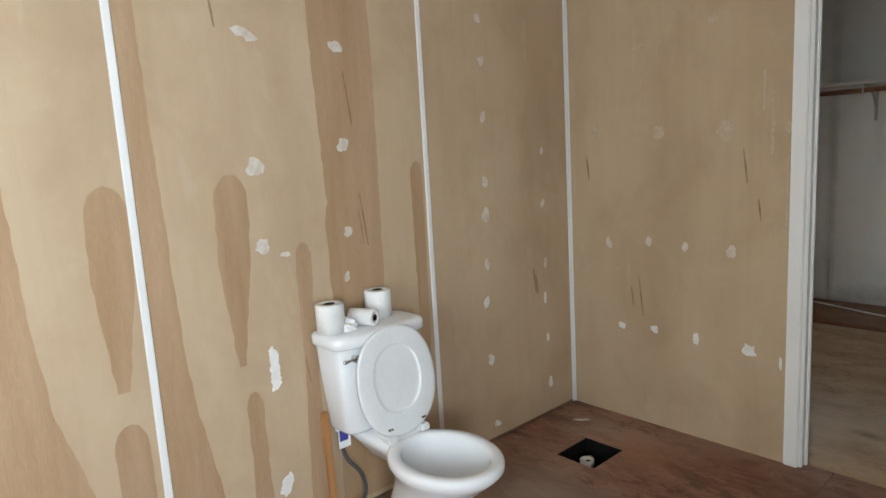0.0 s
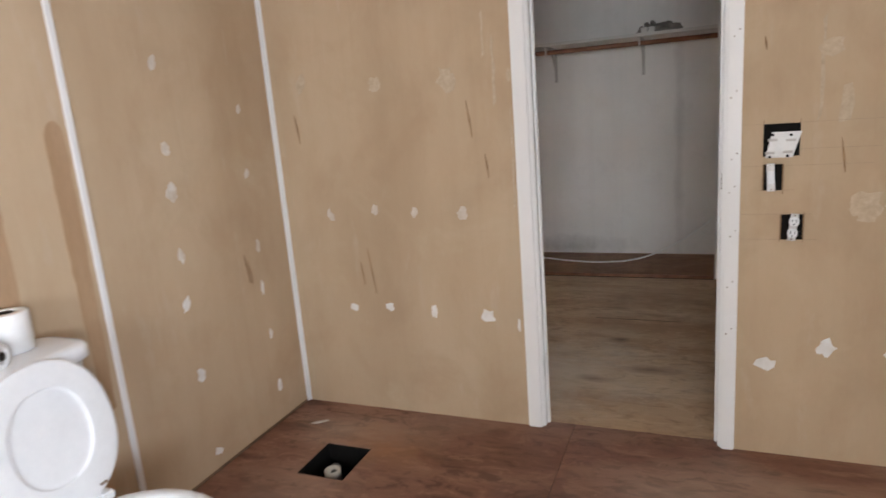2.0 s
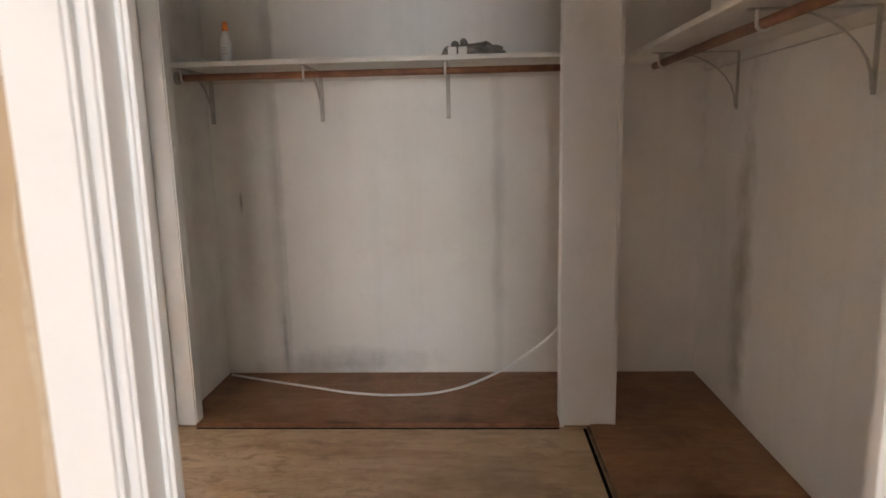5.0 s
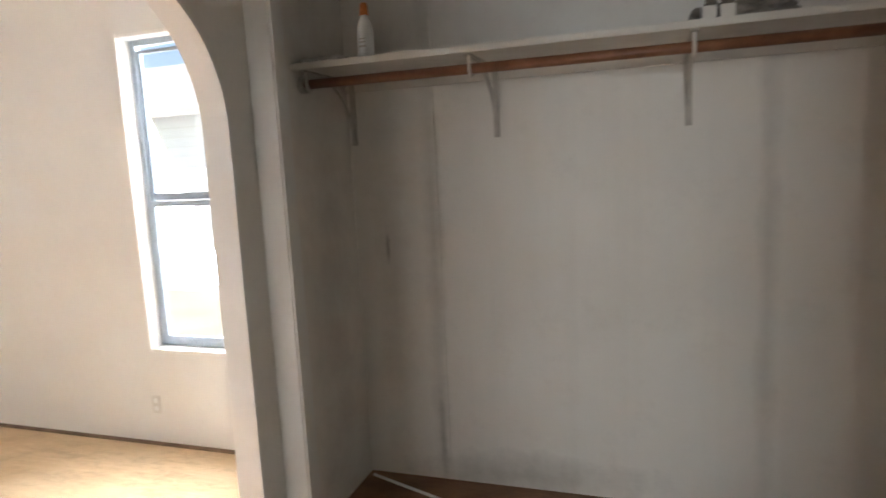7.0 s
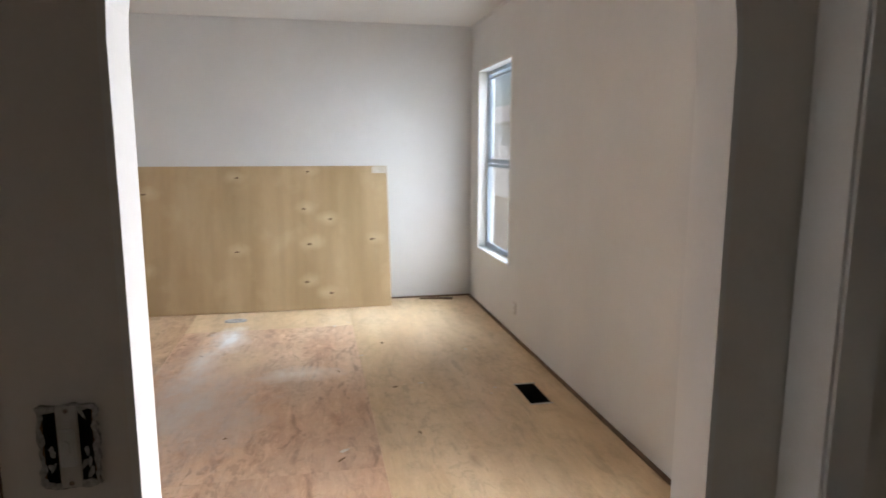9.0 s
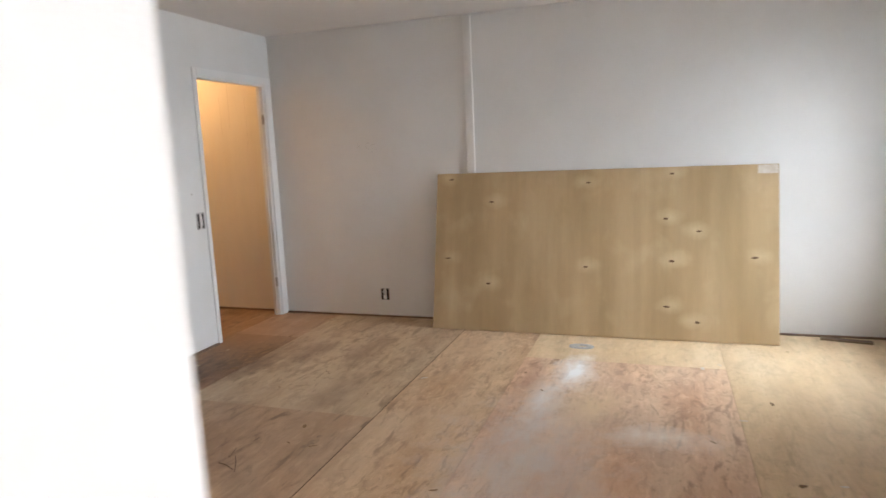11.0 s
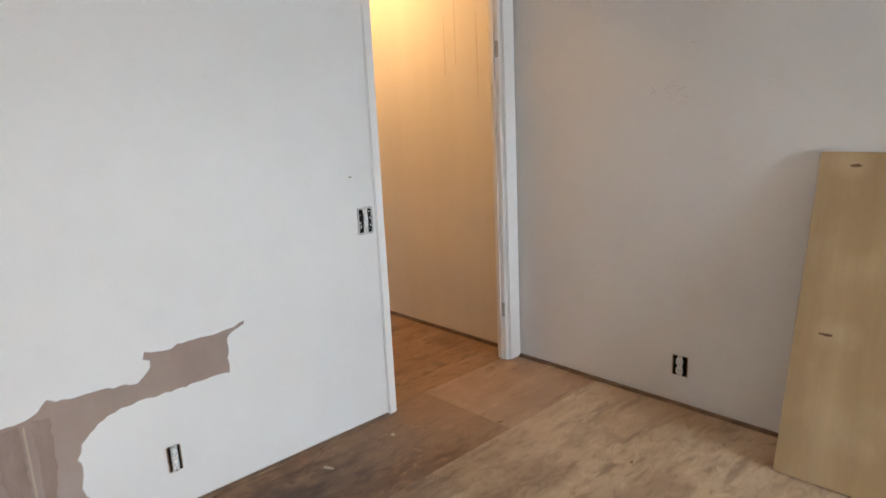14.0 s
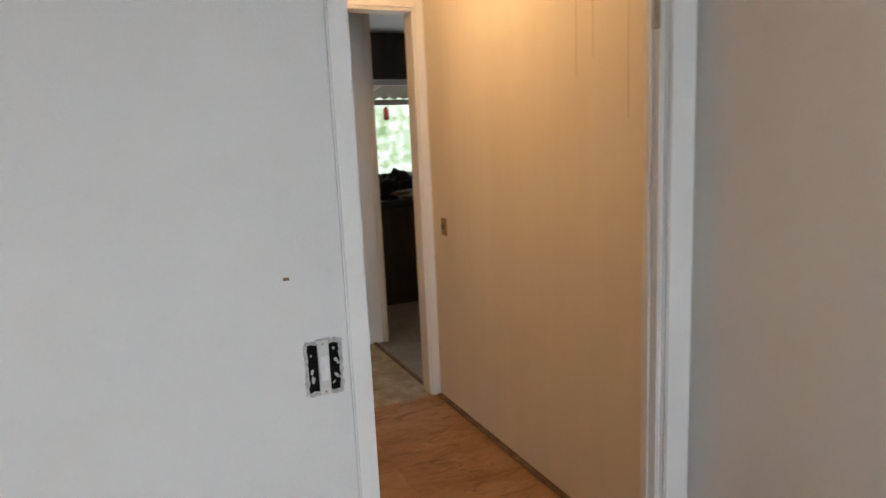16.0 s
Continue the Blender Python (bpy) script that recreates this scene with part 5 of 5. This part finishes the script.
structure(part("rod_socket", bm, M_bracket), "grey rod end socket on the closet wall", "trim")

bottle = thing("spray_bottle", "white plastic bottle with an orange cap on the shelf", "bottle", (-.950, 7.12, SH + .022))
bm = bmesh.new()
rings(bm, [(0, 0, 0, .024, .024), (0, 0, .004, .027, .027), (0, 0, .10, .027, .027), (0, 0, .125, .020, .020), (0, 0, .140, .012, .012), (0, 0, .150, .012, .012)], 28)
part("body", bm, M_plastic, bottle, "", True)
bm = bmesh.new()
rings(bm, [(0, 0, .148, .016, .016), (0, 0, .185, .012, .012), (0, 0, .190, .007, .007)], 20)
part("cap", bm, M_orange, bottle, "orange cap", True)
boxes("label_bar", [((-.012, -.0285, .04), (.012, -.0268, .046)), ((-.012, -.0285, .055), (.012, -.0268, .059)), ((-.010, -.0285, .066), (.010, -.0268, .07))], M_bracket, bottle)

crumple("plastic_wrap", (-1.10, 7.14, SH + .022), (.10, .07, .022), M_galv, "crumpled clear plastic wrap on the shelf end", "wrapping", 8)
bundle = crumple("rag", (.245, 7.16, SH + .022), (.13, .055, .045), M_rag, "folded grey rag bundle on the closet shelf", "rag", 11)
for k, (dx, dy, dz, r) in enumerate(((-.10, -.02, .055, .02), (-.06, -.04, .065, .018), (-.135, -.01, .03, .022))):
    bm = bmesh.new()
    bmesh.ops.create_icosphere(bm, subdivisions=3, radius=r)
    for v in bm.verts:
        v.co *= 1 + .35 * noise.noise(v.co * 60)
    part("fold", bm, M_rag, bundle).location = (dx, dy, dz)
small = thing("small_box", "two small pale cardboard boxes at the shelf edge", "box", (.155, 7.065, SH + .022))
for dx in (-.024, .024):
    bm = bmesh.new()
    box(bm, (dx - .02, -.02, 0), (dx + .02, .02, .036))
    soften(bm, .002, 1)
    part("carton", bm, M_shelf, small)

cord = tube("cable", [(-1.17, 7.40, .020), (-.95, 7.32, .019), (-.672, 7.222, .019), (-.40, 7.13, .020), (-.16, 7.085, .030), (.06, 7.04, .068), (.25, 6.99, .15), (.46, 6.95, .29), (.62, 6.93, .44), (.70, 6.905, .62)], .0062, M_cord, None, "white cable looped across the closet floor to the post")
tagged(cord, "", "cable")

# seam strips on the closet back wall
for x in (-.842, .342):
    structure(boxes("trim_3", [((x - .012, YC - .004, .013), (x + .012, YC, SH - .05)), ((x - .012, YC - .004, SH + .022), (x + .012, YC, H))], M_closet, bevel=.001), "narrow painted seam strip on the closet wall", "trim")

# ---- bedroom ----
ply = thing("plywood_sheet", "pale birch plywood sheet leaning against the wall", "plywood", (-5.715, 5.503, 0))
bm = bmesh.new()
box(bm, (-.0065, -1.219, 0), (.0065, 1.219, 1.219))
soften(bm, .0015, 1)
face = part("face_veneer", bm, M_sheet, ply)
face.matrix_local = pose(0, 0, .003, 0, -13.0, 0)
rng = random.Random(12)
for n, (u, v) in enumerate(KNOTS):
    bm = bmesh.new()
    ragged(bm, plane_frame((.0066, 0, 0), (0, 1, 0), (0, 0, 1)), oval(u, v, .016 + .010 * rng.random(), .006 + .004 * rng.random(), 9, 0, rng), .0008, .001, .005, n)
    part("knot", bm, M_knot, face)
for u, v in ((1.15, 1.19),):
    boxes("tape", [((.0066, u - .06, v - .035), (.0076, u + .062, v + .024))], M_filler, face, "pale tape on the corner")

vent = thing("floor_vent", "open rectangular floor duct with a metal rim", "floor vent", ((VENT[0] + VENT[1]) / 2, (VENT[2] + VENT[3]) / 2, 0))
hx, hy = (VENT[1] - VENT[0]) / 2, (VENT[3] - VENT[2]) / 2
boxes("duct", [((-hx, -hy, -.28), (-hx + .003, hy, -.002)), ((hx - .003, -hy, -.28), (hx, hy, -.002)), ((-hx + .003, -hy, -.28), (hx - .003, -hy + .003, -.002)), ((-hx + .003, hy - .003, -.28), (hx - .003, hy, -.002))], M_black, vent, "dark sheet metal duct")
for s in (-1, 1):
    boxes("rim", [((s * hx - .005, -hy - .006, -.001), (s * hx + .005, hy + .006, .003))], M_bracket, vent)

tape = thing("tape_scrap", "flattened ring of white tape on the floor", "tape", (-5.46, 5.46, 0))
bm = bmesh.new()
rings(bm, [(0, 0, 0, .050, .085, 2.2), (0, 0, .007, .048, .082, 2.2), (.004, .006, .009, .024, .040, 2.2), (.004, .006, 0, .022, .038, 2.2)], 28, caps=(False, False))
part("ring", bm, M_crust, tape, "", True)
scrap = thing("wood_scrap", "dark thin wood scrap lying by the wall foot", "scrap wood", (-5.90, 7.15, 0))
bm = bmesh.new()
box(bm, (-.03, -.15, 0), (.03, .15, .012))
soften(bm, .003, 1)
part("offcut", bm, M_strip, scrap).matrix_local = pose(0, 0, 0, 0, 0, -12)

# screw heads, chips and knots of the bedroom floor
rng = random.Random(5)
for k in range(46):
    x, y = rng.uniform(-5.6, -1.6), rng.uniform(3.0, 7.3)
    bm = bmesh.new()
    ragged(bm, plane_frame((0, 0, 0), (1, 0, 0), (0, 1, 0)), oval(x, y, rng.uniform(.006, .03), rng.uniform(.003, .012), 8, rng.uniform(0, 3), rng), .0012, .002, .012, k)
    tagged(part("floor_chip", bm, M_mark if k % 3 else M_filler, None, "small flake of dirt or paint on the plywood floor"), "", "debris", "floor flakes")

for k in range(16):
    x, y = rng.uniform(-5.0, -2.6), rng.uniform(2.86, 3.5)
    bm = bmesh.new()
    ragged(bm, plane_frame((0, 0, 0), (1, 0, 0), (0, 1, 0)), oval(x, y, rng.uniform(.008, .035), rng.uniform(.004, .012), 8, rng.uniform(0, 3), rng), .0014, .002, .010, 100 + k)
    tagged(part("floor_chip", bm, M_mark if k % 2 else M_glue, None, "small flake of paint or veneer near the stripped wall"), "", "debris", "floor flakes")
for x, y, turn, length in ((-3.43, 4.13, 35, .16), (-3.40, 4.10, 70, .11), (-3.52, 4.05, 15, .09), (-4.62, 3.95, 50, .08)):
    ob = tube("wood_splinter", [(-length / 2, 0, .003), (0, .004, .006), (length / 2, 0, .003)], .0022, M_strip, None, "thin dark wood splinter lying on the plywood floor")
    ob.matrix_world = pose(x, y, 0, 0, 0, turn)
    tagged(ob, "", "splinter", "floor splinters")

# ---- kitchen seen through the hall ----
unit = thing("kitchen_cabinet", "dark kitchen base cabinets under the window", "cabinet", (-7.3, -1.28, 0))
boxes("body", [((-1.3, -.30, .09), (1.15, .26, .88)), ((-1.3, -.30, 0), (1.15, .20, .09))], M_dark_wood, unit)
for k in range(5):
    x = -1.28 + k * .486
    d_ = boxes("door", [((x + .01, .26, .13), (x + .47, .28, .85))], M_dark_wood, unit, "", .004)
    boxes("handle", [((x + .42, .281, .70), (x + .435, .295, .80))], M_chrome, d_)
top = thing("worktop", "dark cluttered kitchen worktop", "worktop", (-7.3, -1.28, .88))
boxes("slab", [((-1.32, -.31, 0), (1.17, .30, .04))], M_counter, top, "", .005)
crumple("black_bag", (-6.62, -1.22, .92), (.20, .16, .16), M_bag, "black rounded cloth bag on the worktop", "bag", 2)
crumple("clutter_heap", (-6.85, -1.08, .92), (.30, .14, .07), M_rag, "dark heap of small clutter on the worktop", "clutter", 21)
kw = structure(boxes("window_4", [((KX0, -1.70, KZ0), (KX0 + .04, -1.59, KZ1)), ((KX1 - .04, -1.70, KZ0), (KX1, -1.59, KZ1)), ((KX0 + .04, -1.70, KZ1 - .05), (KX1 - .04, -1.59, KZ1)), ((KX0 + .04, -1.70, KZ0), (KX1 - .04, -1.57, KZ0 + .03))], M_trim, bevel=.004), "wide kitchen window with a white frame", "window")
p = boxes("pane", [((KX0 + .04, -1.655, KZ0 + .03), (KX1 - .04, -1.65, KZ1 - .05))], M_glass, kw)
p.visible_shadow = False
porch = thing("patio_roof", "corrugated metal patio roof on pale rafters", "roof", (0, 0, 0))
bm = bmesh.new()
n = 90
vs = []
for k in range(n + 1):
    x = -11 + k * .075
    dz = .018 * math.cos(k * math.pi)
    vs.append((bm.verts.new((x, -1.75, 2.30 + dz)), bm.verts.new((x, -4.6, 2.02 + dz))))
for a, b in zip(vs, vs[1:]):
    bm.faces.new((a[0], b[0], b[1], a[1]))
part("roof_sheet", bm, M_metal_roof, porch)
for x in (-9.6, -8.4, -7.2, -6.0):
    bm = bmesh.new()
    box(bm, (x - .04, -4.6, 0), (x + .04, -1.8, .09))
    ob = part("rafter", bm, M_trim, porch)
    ob.matrix_local = pose(0, -1.8, 2.19, 5.7, 0, 0) @ pose(0, 1.8, 0)
boxes("beam", [((-11, -4.66, 1.93), (-4.5, -4.56, 2.0))], M_metal_roof, porch)
for x in (-10.4, -5.2):
    boxes("post", [((x - .05, -4.65, -.7), (x + .05, -4.57, 1.93))], M_trim, porch)
feeder = thing("bird_feeder", "small red hanging feeder under the patio roof", "feeder", (-7.29, -3.2, 1.62))
bm = bmesh.new()
rings(bm, [(0, 0, .05, .026, .026), (0, 0, .065, .036, .036), (0, 0, .17, .033, .033), (0, 0, .20, .015, .015)], 20)
part("body", bm, M_red, feeder, "", True)
bm = bmesh.new()
rod(bm, (0, 0, .2), (0, 0, .36), .004, 6)
part("wire", bm, M_bracket, feeder)
# self-lit sheet stands for the sunlit foliage
structure(boxes("backdrop", [((-30, -16.1, -.7), (14, -16, 9))], M_green), "glowing leafy green backdrop behind the patio", "backdrop")
# neighbouring house north of the bedroom
house = thing("neighbour_house", "pale neighbouring house across the yard in sunlight", "house", (-4, 14, -.7))
# far west stretch is added, a bright surface for slanting window views
boxes("wall", [((-40, 0, 0), (13, 6, 3.0))], M_siding, house)
bm = bmesh.new()
for x0, x1, ya, yb, za, zb in ((-40.4, 13.4, -.5, 3.0, 2.95, 4.3), (-40.4, 13.4, 6.5, 3.0, 2.95, 4.3)):
    vs = [bm.verts.new(c) for c in ((x0, ya, za), (x1, ya, za), (x1, yb, zb), (x0, yb, zb), (x0, ya, za + .12), (x1, ya, za + .12), (x1, yb, zb + .12), (x0, yb, zb + .12))]
    for q in ((0, 1, 2, 3), (7, 6, 5, 4), (0, 4, 5, 1), (1, 5, 6, 2), (2, 6, 7, 3), (3, 7, 4, 0)):
        bm.faces.new([vs[k] for k in q])
bmesh.ops.recalc_face_normals(bm, faces=bm.faces)
part("roof", bm, M_metal_roof, house)
for x in (-34, -29, -24, -18, -10, -6.2, -2.4, 1.6, 3.6, 7):
    w_ = boxes("window", [((x - .55, -.04, 1.0), (x + .55, .0, 2.3))], M_trim, house)
    boxes("pane", [((x - .48, -.045, 1.07), (x + .48, -.041, 2.23))], M_bracket, w_)
for k in range(18):
    boxes("siding_board", [((-40, -.02, .08 + k * .16), (13, -.001, .08 + k * .16 + .012))], M_galv, house)
